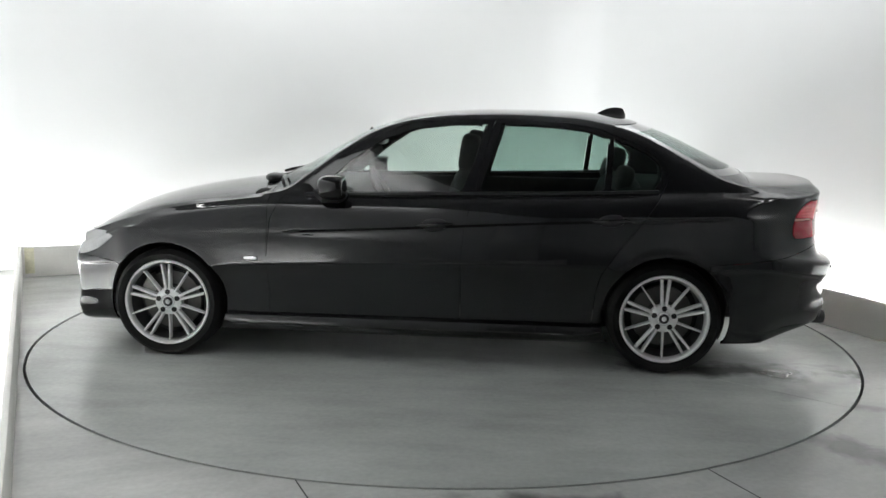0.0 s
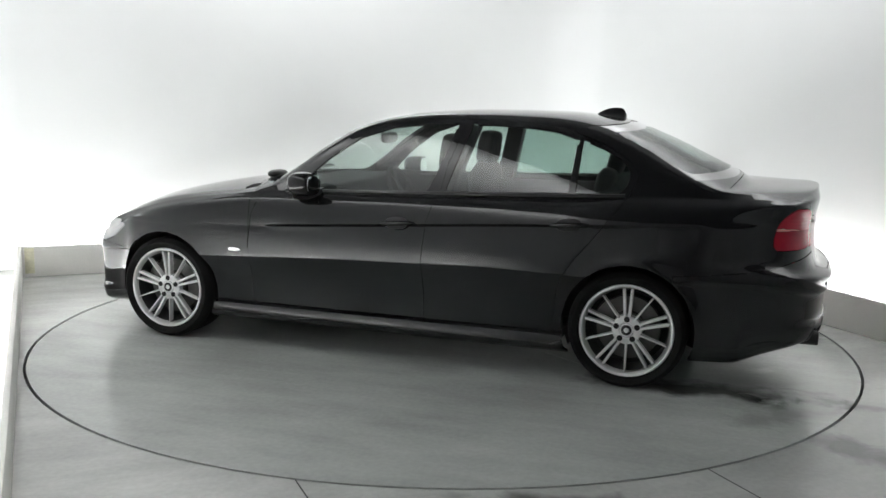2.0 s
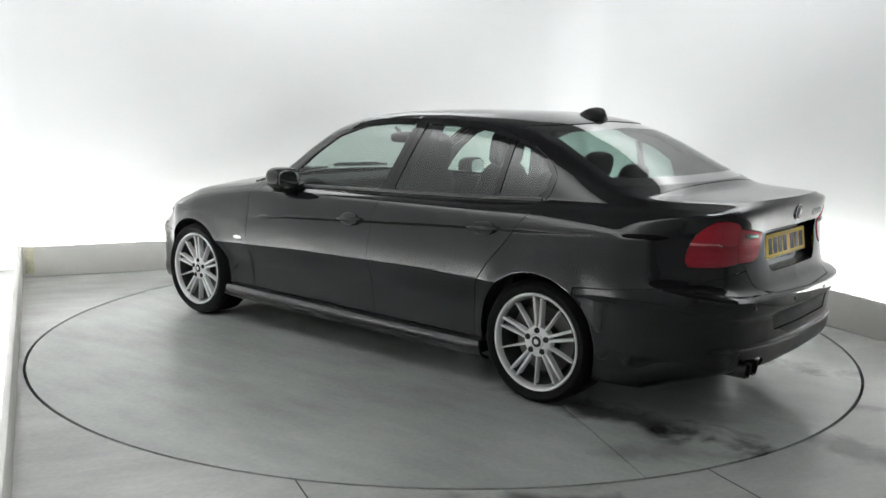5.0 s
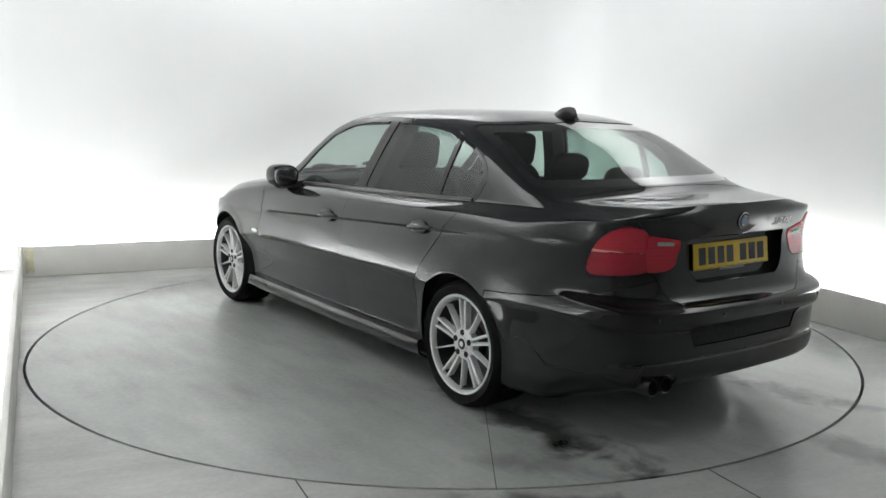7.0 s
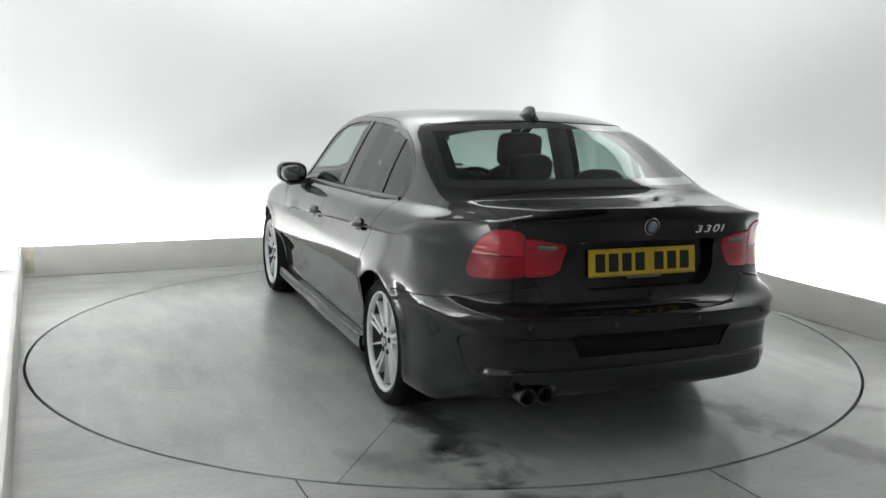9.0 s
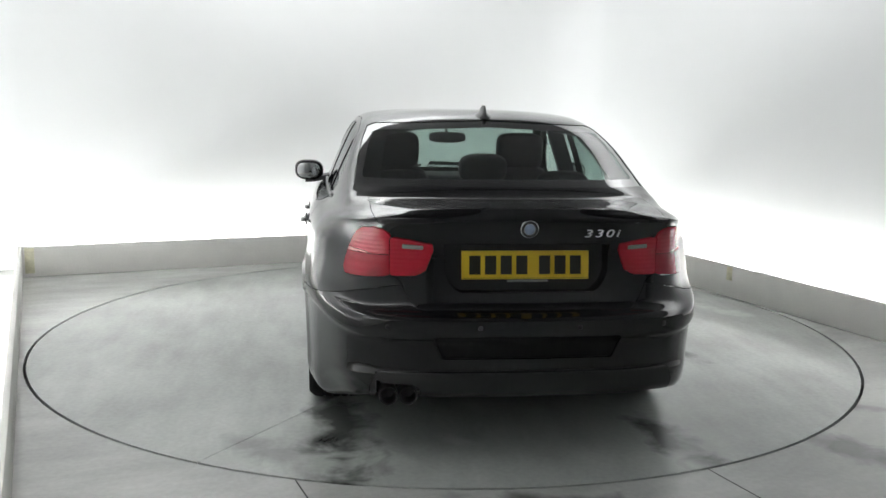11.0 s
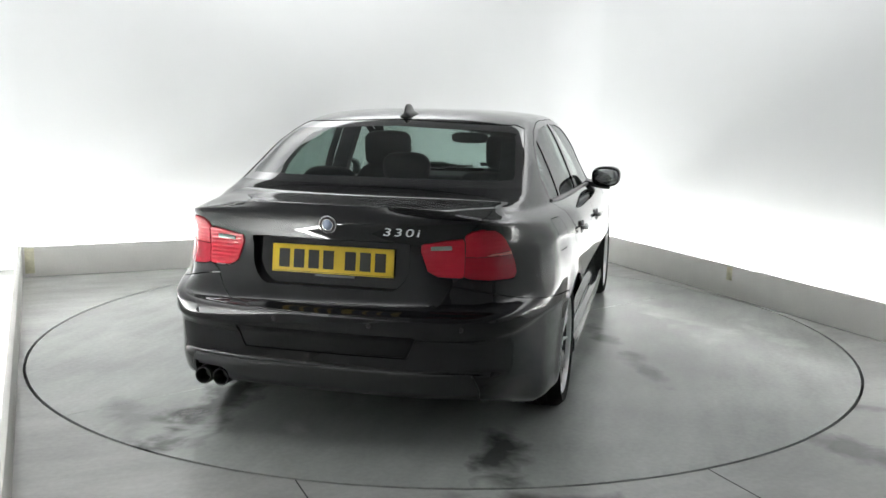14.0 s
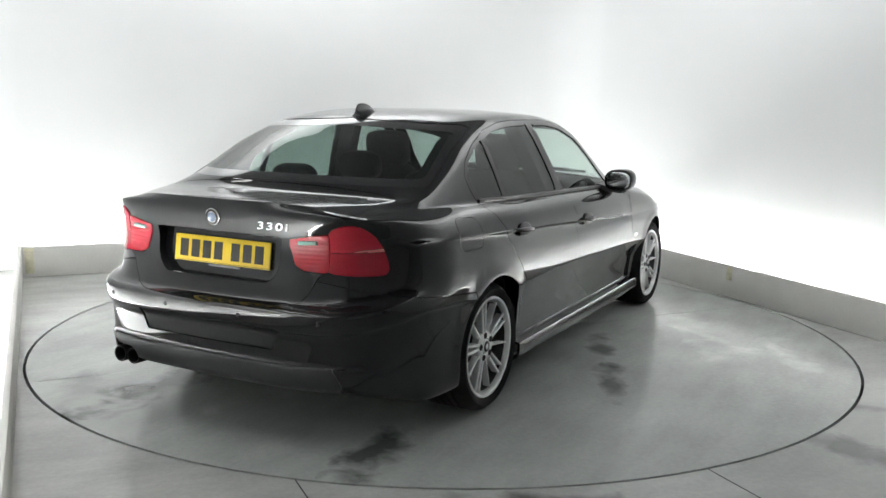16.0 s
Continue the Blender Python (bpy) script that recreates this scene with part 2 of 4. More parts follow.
# ---- the room ----
def room():
    gap = 0.42            # width of the trough behind the ledge
    wx, wy = HALF + gap, BACK + gap
    top, rad = 4.0, 0.45
    # floor sheet with the round pit edge left open for the turntable
    bm = bmesh.new()
    n = 128
    inner = [(math.cos(2 * math.pi * i / n) * (RADIUS + 0.016), math.sin(2 * math.pi * i / n) * (RADIUS + 0.016)) for i in range(n)]
    inv = ROOM.inverted()
    ring, outer = [], []
    for x, y in inner:
        q = inv @ Vector((x, y, 0))
        ring.append((q.x, q.y))
        k = min((wx + 0.1) / max(abs(q.x), 1e-6), ((wy + 0.1) if q.y > 0 else 8.3) / max(abs(q.y), 1e-6))
        outer.append((q.x * k, q.y * k))
    rows = [[(x, y, -0.05) for x, y in ring], [(x, y, 0.0) for x, y in ring], [(a * 0.5 + c * 0.5, b * 0.5 + d * 0.5, 0) for (a, b), (c, d) in zip(ring, outer)], [(x, y, 0) for x, y in outer]]
    grid_faces(bm, rows, True)
    bmesh.ops.recalc_face_normals(bm, faces=bm.faces)
    floor = mesh_ob("floor", crease(bm), M_FLOOR)
    floor.matrix_world = ROOM
    tagged(floor, "worn grey painted concrete floor round the turntable", "floor", kind="structure")
    pit = bmesh.new()
    bmesh.ops.create_circle(pit, cap_ends=True, segments=96, radius=RADIUS + 0.1)
    ob = mesh_ob("floor_pit", pit, M_GAP)
    ob.location.z = -0.06
    tagged(ob, "dark pit bottom below the turntable", "floor", kind="structure")
    # low ledges
    for name, b in (("trim_ledge_back", (-HALF, HALF, BACK, BACK + 0.03)), ("trim_ledge_side_a", (HALF, HALF + 0.03, FRONT, BACK + 0.03)),
                    ("trim_ledge_side_b", (-HALF - 0.03, -HALF, FRONT, BACK + 0.03))):
        ob = mesh_ob(name, box(b[0], b[1], b[2], b[3], 0.0, LEDGE, 0.006), M_LEDGE)
        ob.matrix_world = ROOM
        tagged(ob, "scuffed cream painted low ledge hiding the light tubes", "ledge", kind="structure")
    # yellowed marks on the ledges
    for b in ((-2.47, -2.40, BACK - 0.0015, BACK, 0.03, 0.235), (HALF - 0.0015, HALF, 0.17, 0.23, 0.13, 0.235)):
        ob = mesh_ob("tape_mark", box(*b), M_TAPE)
        ob.matrix_world = ROOM
        tagged(ob, "yellowed strip of old tape on the ledge", "tape", "tape marks on the ledge")
    # white wall: three sides with rounded corners
    path = [(-wx, OPEN)]
    path += [(-wx + rad - rad * math.cos(a), wy - rad + rad * math.sin(a)) for a in (math.pi / 2 * k / 12 for k in range(13))]
    path += [(wx - rad + rad * math.sin(a), wy - rad + rad * math.cos(a)) for a in (math.pi / 2 * k / 12 for k in range(13))]
    path += [(wx, OPEN)]
    bm = bmesh.new()
    off = []
    for k, (x, y) in enumerate(path):
        a, b = path[max(k - 1, 0)], path[min(k + 1, len(path) - 1)]
        d = Vector((b[0] - a[0], b[1] - a[1])).normalized()
        off.append((x - d.y * 0.12, y + d.x * 0.12))
    zs = [0, 1, 2, 3, top]
    grid_faces(bm, [[(x, y, z) for x, y in path] for z in zs] + [[(x, y, z) for x, y in off] for z in zs[::-1]] + [[(x, y, 0) for x, y in path]])
    bmesh.ops.recalc_face_normals(bm, faces=bm.faces)
    ob = mesh_ob("wall_white", crease(bm, 50), M_WALL)
    ob.matrix_world = ROOM
    tagged(ob, "plain white studio wall with rounded corners", "wall", kind="structure")
    for name, sx in (("wall_dim_a", 1), ("wall_dim_b", -1)):
        x0, x1 = sorted((sx * (wx + 0.02), sx * (wx + 0.14)))
        ob = mesh_ob(name, box(x0, x1, FRONT, OPEN - 0.003, 0, top), M_BACK)
        ob.matrix_world = ROOM
        tagged(ob, "dim dark wall beyond the white bay", "wall", kind="structure")
    for k, x in enumerate((0.077, -1.495)):
        y0 = -math.sqrt((RADIUS + 0.016) ** 2 - x * x)
        ob = mesh_ob("floor_joint", box(x - 0.0025, x + 0.0025, -7.5, y0, -0.01, 0.0008), M_GAP)
        ob.matrix_world = ROOM
        tagged(ob, "thin dark joint in the concrete floor", "floor joint", kind="structure")
    ob = mesh_ob("wall_front", box(-wx - 0.2, wx + 0.2, FRONT - 0.12, FRONT, 0, top), M_BACK)
    ob.matrix_world = ROOM
    tagged(ob, "dim grey wall closing the bay", "wall", kind="structure")
    ob = mesh_ob("ceiling", box(-wx - 0.2, wx + 0.2, FRONT - 0.2, wy + 0.2, top, top + 0.1), M_CEIL)
    ob.matrix_world = ROOM
    tagged(ob, "dark ceiling over the bay", "ceiling", kind="structure")
    # tubes in the trough
    for k in range(4):
        w = (2 * HALF - 0.2) / 4
        x = -HALF + 0.1 + w * k
        tube((x + 0.03, BACK + 0.29, 0.10), (x + w - 0.03, BACK + 0.29, 0.10))
    for sx in (-1, 1):
        for k in range(4):
            y = BACK - 0.1 - 1.35 * k
            tube((sx * (HALF + 0.29), y, 0.10), (sx * (HALF + 0.29), y - 1.29, 0.10))


def tube(a, b):
    root = mesh_ob("light_tube", rod(a, b, 0.018, 12), M_TUBE)
    root.matrix_world = ROOM
    tagged(root, "lit white fluorescent tube lying behind the ledge", "tube lamp", "tubes behind the ledge")
    for p, s in ((Vector(a), -1), (Vector(b), 1)):
        bm = bmesh.new()
        d = (Vector(b) - Vector(a)).normalized() * s
        rod(p, p + d * 0.02, 0.02, 10, bm)
        q = p + d * 0.015
        box(q.x - 0.012, q.x + 0.012, q.y - 0.012, q.y + 0.012, 0.0, q.z, bm=bm)
        part("holder", bm, M_PLASTIC, root)


room()


# ---- the turntable ----
def turntable():
    n = 160
    # two plates with a narrow joint between them
    root = new("turntable")
    tagged(root, "round grey painted turntable flush with the floor", "turntable")
    for side in (1, -1):
        cut_at = SEAM
        pts = []
        for i in range(n):
            a = 2 * math.pi * i / n
            x, y = RADIUS * math.cos(a), RADIUS * math.sin(a)
            pts.append((x, y))
        bm = bmesh.new()
        vs = [bm.verts.new((x, y, 0)) for x, y in pts]
        bm.faces.new(vs)
        nx, ny, d = cut_at
        bmesh.ops.bisect_plane(bm, geom=bm.verts[:] + bm.edges[:] + bm.faces[:], plane_co=(nx * (d + side * 0.0016), ny * (d + side * 0.0016), 0),
                               plane_no=(nx * side, ny * side, 0), clear_inner=True)
        r = bmesh.ops.extrude_face_region(bm, geom=bm.faces[:])
        bmesh.ops.translate(bm, verts=[v for v in r["geom"] if isinstance(v, bmesh.types.BMVert)], vec=(0, 0, -0.04))
        bmesh.ops.recalc_face_normals(bm, faces=bm.faces)
        part("plate", crease(bm), M_DISC, root, smooth=False)
    bm = bmesh.new()
    bmesh.ops.create_circle(bm, cap_ends=True, segments=96, radius=RADIUS - 0.02)
    bmesh.ops.translate(bm, verts=bm.verts, vec=(0, 0, -0.006))
    part("underplate", bm, M_GAP, root, smooth=False)
    return root


SEAM = (0.584, 0.811, -0.194)
TABLE = turntable()


# ---- the car ----
def pch(xs, ys):
    """Monotone cubic through the given points."""
    x, y = np.array(xs, float), np.array(ys, float)
    if x[0] > x[-1]:
        x, y = x[::-1], y[::-1]
    h = np.diff(x)
    d = np.diff(y) / h
    m = np.zeros_like(x)
    m[0], m[-1] = d[0], d[-1]
    for i in range(1, len(x) - 1):
        if d[i - 1] * d[i] > 0:
            w1, w2 = 2 * h[i] + h[i - 1], h[i] + 2 * h[i - 1]
            m[i] = (w1 + w2) / (w1 / d[i - 1] + w2 / d[i])

    def f(q):
        q = np.clip(np.asarray(q, float), x[0], x[-1])
        i = np.clip(np.searchsorted(x, q) - 1, 0, len(x) - 2)
        t = (q - x[i]) / h[i]
        return ((2 * t**3 - 3 * t**2 + 1) * y[i] + (t**3 - 2 * t**2 + t) * h[i] * m[i] + (-2 * t**3 + 3 * t**2) * y[i + 1] + (t**3 - t**2) * h[i] * m[i + 1])
    return f


def step(a, b, v):
    t = np.clip((v - a) / (b - a), 0, 1)
    return t * t * (3 - 2 * t)


def polygon(pts):
    """Signed distance to a polygon, positive inside."""
    P = np.array(pts, float)

    def f(a, b):
        q = np.stack([a, b], -1)
        inside = np.zeros(len(q), bool)
        best = np.full(len(q), 1e9)
        for s, e in zip(P, np.roll(P, -1, 0)):
            d = e - s
            t = np.clip(((q - s) @ d) / (d @ d), 0, 1)
            best = np.minimum(best, np.linalg.norm(q - s - t[:, None] * d, axis=1))
            cross = ((s[1] > q[:, 1]) != (e[1] > q[:, 1]))
            with np.errstate(divide="ignore", invalid="ignore"):
                xi = s[0] + (q[:, 1] - s[1]) * d[0] / d[1]
            inside ^= cross & (q[:, 0] < xi)
        return np.where(inside, best, -best)
    return f


# long curves of the body, in the car's space: x forward from mid wheelbase, z up
X_NOSE, X_TAIL = 1.93, -2.17
BELT_Y = pch([1.93, 1.8, 1.6, 1.38, 1.1, 0.8, 0.0, -1.0, -1.4, -1.7, -2.0, -2.17], [0.655, 0.72, 0.765, 0.785, 0.79, 0.79, 0.79, 0.783, 0.766, 0.734, 0.680, 0.620])
BELT_Z = pch([1.93, 1.8, 1.6, 1.38, 1.1, 0.8, 0.4, 0.0, -0.5, -1.0, -1.4, -1.7, -2.0, -2.17], [0.655, 0.708, 0.776, 0.831, 0.877, 0.912, 0.928, 0.94, 0.953, 0.968, 0.983, 0.990, 0.992, 0.984])
RAIL_Y = pch([-2.17, -1.95, -1.75, -1.5, -1.06, -0.5, 0, 0.2, 0.39, 0.58, 0.72, 0.82, 1.4, 1.93], [0.44, 0.61, 0.692, 0.672, 0.622, 0.607, 0.62, 0.64, 0.665, 0.70, 0.735, 0.748, 0.74, 0.60])
RAIL_Z = pch([-2.17, -1.95, -1.8, -1.73, -1.66, -1.5, -1.28, -1.06, -0.81, -0.5, -0.25, 0, 0.2, 0.39, 0.58, 0.72, 0.82, 1.4, 1.93], [1.023, 1.022, 1.030, 1.044, 1.070, 1.145, 1.255, 1.325, 1.362, 1.378, 1.375, 1.35, 1.29, 1.18, 1.04, 0.950, 0.928, 0.848, 0.668])
MID_Z = pch([2.08, 2.0, 1.93, 1.75, 1.57, 1.21, 0.95, 0.72, 0.5, 0.29, 0.07, -0.14, -0.49, -0.84, -1.18, -1.46, -1.74, -1.88, -1.93, -1.97, -2.1, -2.22, -2.30], [0.612, 0.668, 0.722, 0.812, 0.866, 0.934, 0.968, 1.062, 1.188, 1.296, 1.364, 1.395, 1.41, 1.408, 1.375, 1.282, 1.152, 1.084, 1.052, 1.040, 1.032, 1.030, 1.034])
BOW = pch([-2.17, -1.9, -1.5, -1.1, -0.7, 0.0, 0.4, 0.8, 1.4, 1.93], [-0.125, -0.12, -0.10, -0.06, 0.0, 0.05, 0.09, 0.13, 0.13, 0.14])
CROWN = pch([-2.17, -1.9, -1.7, -1.2, -0.9, 0.1, 0.5, 0.9, 1.93], [3.5, 3.8, 3.3, 3.0, 2.8, 2.8, 3.2, 2.6, 2.4])
WIDE = pch([1.93, 1.8, 1.6, 1.38, 1.0, 0.5, 0.0, -0.5, -1.0, -1.38, -1.7, -2.0, -2.17], [0.745, 0.765, 0.85, 0.878, 0.885, 0.895, 0.90, 0.905, 0.908, 0.908, 0.885, 0.825, 0.765])
TAIL_X = pch([0, 0.3, 0.5, 0.62, 0.695, 0.737, 0.756, 0.765], [-2.386, -2.377, -2.354, -2.317, -2.275, -2.232, -2.199, -2.17])
NOSE_X = pch([0, 0.3, 0.5, 0.64, 0.72, 0.745], [2.13, 2.095, 2.05, 1.995, 1.955, 1.93])
SWAGE = pch([-2.2, -1.7, -1.12, -0.82, -0.22, 0.24, 0.7, 1.2], [0.885, 0.862, 0.838, 0.824, 0.788, 0.76, 0.735, 0.72])
CREASE = pch([-2.2, -1.0, -0.64, -0.3, 0.1, 0.8, 1.05, 1.9], [0.59, 0.578, 0.586, 0.578, 0.57, 0.545, 0.535, 0.52])
ARCH_R, HUB_Z, BASE = 0.338, 0.312, 1.38


def body_skin():
    """The closed outer skin of the car, both sides, as one grid mesh."""
    sx = np.concatenate([np.linspace(X_NOSE, 1.0, 40, endpoint=False), np.linspace(1.0, -1.6, 104, endpoint=False), np.linspace(-1.6, X_TAIL, 34)])
    ns = len(sx)
    n1, n2 = 12, 22
    m = n1 + n2
    by, bz, ry, rz, bow = BELT_Y(sx), BELT_Z(sx), RAIL_Y(sx), RAIL_Z(sx), BOW(sx)
    mz = MID_Z(sx + bow)
    T = np.zeros((ns, m + 1, 3))
    for j in range(m + 1):
        if j <= n1:
            t = j / n1
            y, z = by + (ry - by) * t, bz + (rz - bz) * t
            y = y + 0.10 * (rz - bz) * t * (1 - t)
        else:
            y = ry * (1 - (j - n1) / n2)
            z = mz + (rz - mz) * (y / ry) ** CROWN(sx)
        T[:, j] = np.stack([sx + bow * (1 - (y / by) ** 2), y, z], -1)
    for _ in range(6):      # ease the roof rail
        S = T.copy()
        for j in range(n1 - 2, n1 + 4):
            S[:, j] = T[:, j] * 0.5 + (T[:, j - 1] + T[:, j + 1]) * 0.25
        T = S
    # wall columns: nose centre to corner, along the side, corner to tail centre
    f = T[0, 1:, 1] / T[0, 0, 1]
    nose = np.stack([NOSE_X(0.745 * f[::-1]), 0.745 * f[::-1]], -1)
    side = np.stack([sx, WIDE(sx)], -1)
    f = T[-1, 1:, 1] / T[-1, 0, 1]
    tail = np.stack([TAIL_X(0.765 * f), 0.765 * f], -1)
    plan = np.concatenate([nose, side, tail])
    d = np.gradient(plan, axis=0)
    d[0], d[-1] = (0, 1), (0, -1)
    nrm = np.stack([d[:, 1], -d[:, 0]], -1)
    nrm /= np.linalg.norm(nrm, axis=1)[:, None]
    edge = np.concatenate([T[0, :0:-1], T[:, 0], T[-1, 1:]])
    x, y = plan[:, 0], plan[:, 1]
    rear = np.where(np.arange(len(plan)) < m + ns, 0.6 * step(-1.93, X_TAIL, x), 0.6 + 0.4 * step(0.79, 0.66, y))
    rear = np.where(np.arange(len(plan)) < m, 0, rear)
    front = np.where(np.arange(len(plan)) < m, 0.6 + 0.4 * step(0.74, 0.62, y), 0.6 * step(1.72, X_NOSE, x))
    front = np.where(np.arange(len(plan)) >= m + ns, 0, front)
    sw = SWAGE(x)
    fade = step(-1.95, -1.6, x) * step(0.75, 0.55, x)
    cz, top = CREASE(x), edge[:, 2]
    width = np.linalg.norm(plan - edge[:, :2], axis=1)
    one = np.ones_like(x)
    zs = [0.155 * one, 0.188 * one, 0.250 * one, 0.260 * one, 0.42 * one, cz - 0.014, cz, 0.645 * one, 0.695 * one, sw - 0.012, sw + 0.004, top - 0.045]
    si = [0.075, 0.026, 0.037, 0.072, 0.054, 0.006, 0.0, 0.003, 0.008, 0.014 + 0.012 * fade, 0.014 - 0.004 * fade, 0.38 * width]
    hip = step(-1.0, -1.5, x)
    for k, v in ((9, 0.010), (10, 0.024)):
        si[k] = si[k] + v * hip
    si[11] = si[11] + 0.17 * width * hip
    slim = step(-1.72, -2.12, x)
    for k, v in ((7, 0.008), (8, 0.03), (9, 0.050), (10, 0.046)):
        si[k] = si[k] + v * slim
    si[11] = si[11] + 0.04 * width * slim
    rz_ = [0.258, 0.285, 0.315, 0.375, 0.395, 0.50, 0.54, 0.60, 0.645, 0.84, 0.89, 0.985]
    ri = [0.12, 0.050, 0.032, 0.024, 0.034, 0.030, 0.006, 0.0, 0.075, 0.108, 0.104, 0.088]
    fz = [0.14, 0.17, 0.25, 0.29, 0.38, 0.46, 0.50, 0.54, 0.56, 0.58, 0.60, 0.615]
    fi = [0.10, 0.02, 0.0, 0.012, 0.01, 0.005, 0.0, 0.012, 0.02, 0.03, 0.04, 0.05]
    aft = step(-1.25, -1.6, x)
    fore = step(1.25, 1.6, x)
    az, ai = [0.175, 0.20, 0.26, 0.30, 0.42], [0.05, 0.02, 0.008, 0.008, 0.006]
    for k in range(5):
        end = np.maximum(aft, fore)
        zs[k] = zs[k] * (1 - end) + az[k] * end
        si[k] = si[k] * (1 - end) + ai[k] * end
    tuck = step(-1.86, -2.15, x)
    for k, v in enumerate((0.07, 0.06, 0.05, 0.035, 0.02)):
        si[k] = si[k] + v * tuck
    L = []
    for k in range(12):
        z = np.minimum(zs[k], top - (12 - k) * 0.014)
        i = si[k] * one
        z = z * (1 - rear - front) + rz_[k] * rear + fz[k] * front
        i = i * (1 - rear - front) + ri[k] * rear + fi[k] * front
        L.append(np.concatenate([plan - nrm * i[:, None], z[:, None]], 1))
    L.append(edge)
    L = np.array(L)
    for _ in range(24):      # round the corners of the plan
        S = L.copy()
        for c in list(range(m + ns - 14, m + ns + 16)) + list(range(m - 15, m + 10)):
            S[:12, c] = 0.5 * L[:12, c] + 0.25 * (L[:12, c - 1] + L[:12, c + 1])
        L = S
    counts = [3, 4, 2, 6, 6, 4, 4, 4, 6, 2, 5, 6]
    vv = np.concatenate([np.linspace(k, k + 1, c, endpoint=False) for k, c in enumerate(counts)] + [[12]])
    W = np.zeros((len(plan), len(vv), 3))
    ks = np.arange(13)
    for c in range(len(plan)):
        for a in range(3):
            W[c, :, a] = pch(ks, L[:, c, a])(vv)
    for hx in (BASE, -BASE):      # lips round the wheel arches
        r = np.hypot(W[:, :, 0] - hx, W[:, :, 2] - HUB_Z)
        lip = 0.010 * np.exp(-((r - 0.345) / 0.032) ** 2) * step(0.5, 0.75, W[:, :, 1]) * step(0.16, 0.3, W[:, :, 2])
        W[:, :, 1] += lip
    bm = bmesh.new()
    for s in (1, -1):
        grids = []
        for G in (T, W):
            grids.append([[bm.verts.new((p[0], p[1] * s, p[2])) for p in row] for row in G])
        for g in grids:
            for a, b in zip(g, g[1:]):
                for i in range(len(a) - 1):
                    q = [a[i], a[i + 1], b[i + 1], b[i]]
                    bm.faces.new(q)
    bmesh.ops.remove_doubles(bm, verts=bm.verts, dist=2e-4)
    bmesh.ops.recalc_face_normals(bm, faces=bm.faces)
    return bm


def coords(bm):
    return np.array([v.co[:] for v in bm.verts])


def slice_by(bm, field):
    """Cut the mesh along the zero line of a field over points."""
    bm.verts.index_update()
    val = field(coords(bm))
    val = np.where(np.abs(val) < 2e-4, 2e-4, val)
    made = set()
    for e in list(bm.edges):
        a, b = val[e.verts[0].index], val[e.verts[1].index]
        if (a < 0) != (b < 0) and abs(a - b) < 0.25:
            _, v = bmesh.utils.edge_split(e, e.verts[0], min(max(a / (a - b), 0.02), 0.98))
            made.add(v)
    todo = {f for v in made for f in v.link_faces}
    for f in todo:
        n = [v for v in f.verts if v in made]
        try:
            if len(n) == 2:
                bmesh.utils.face_split(f, n[0], n[1])
            elif len(n) == 4:       # two corners cut: part off the one, then the other
                loop = list(f.verts)
                pairs = [(a, b) for a, b in zip(n, n[1:] + n[:1]) if (loop.index(b) - loop.index(a)) % len(loop) == 2]
                if pairs:
                    a, b = pairs[0]
                    rest = [v for v in n if v not in (a, b)]
                    bmesh.utils.face_split(f, a, b)
                    for g in rest[0].link_faces:
                        if rest[1] in g.verts and len(g.verts) > 3:
                            bmesh.utils.face_split(g, rest[0], rest[1])
                            break
        except ValueError:
            pass
    bm.verts.index_update()


def take(bm, faces, gap=0.0022, flange=0.014, lift=0.0, fold=True):
    """A panel of its own out of some faces: drawn back at its rim, folded inwards there, lifted off the skin."""
    out = bmesh.new()
    mp = {}
    for f in faces:
        q = []
        for v in f.verts:
            if v not in mp:
                mp[v] = out.verts.new(v.co)
                mp[v].normal = v.normal
            q.append(mp[v])
        out.faces.new(q)
    nor = {w: v.normal.copy() for v, w in mp.items()}
    rim = [e for e in out.edges if len(e.link_faces) == 1]
    rv = {v for e in rim for v in e.verts}
    shift = {}
    for v in rv:
        d = Vector()
        for f in v.link_faces:
            d += f.calc_center_median() - v.co
        d -= nor[v] * d.dot(nor[v])
        if d.length > 1e-6:
            shift[v] = d.normalized() * gap
    for v, d in shift.items():
        v.co += d
    for v in out.verts:
        v.co += nor[v] * lift
    if fold:
        r = bmesh.ops.extrude_edge_only(out, edges=rim)
        back = {}
        news = [g for g in r["geom"] if isinstance(g, bmesh.types.BMVert)]
        for w in news:
            for e in w.link_edges:
                o = e.other_vert(w)
                if o in rv:
                    back[w] = o
        for w, o in back.items():
            w.co -= nor[o] * flange
    for e in out.edges:
        if len(e.link_faces) == 2 and e.calc_face_angle(0) > radians(40):
            e.smooth = False
    return out


A_FRONT = polygon([(0.80, 0.262), (0.80, 0.60), (0.785, 0.80), (0.72, 0.93), (0.62, 0.985), (0.38, 1.165), (0.20, 1.272), (0.02, 1.330), (-0.2, 1.354), (-0.44, 1.356), (-0.36, 1.10), (-0.335, 0.95), (-0.285, 0.79), (-0.27, 0.6), (-0.27, 0.262)])
A_REAR = polygon([(-0.27, 0.262), (-0.27, 0.6), (-0.285, 0.79), (-0.335, 0.95), (-0.36, 1.10), (-0.44, 1.356), (-0.62, 1.355), (-0.81, 1.345), (-1.02, 1.308), (-1.20, 1.242), (-1.33, 1.17), (-1.385, 1.10), (-1.37, 1.02), (-1.31, 0.93), (-1.20, 0.78), (-1.10, 0.66), (-1.03, 0.55), (-1.005, 0.45), (-0.99, 0.262)])
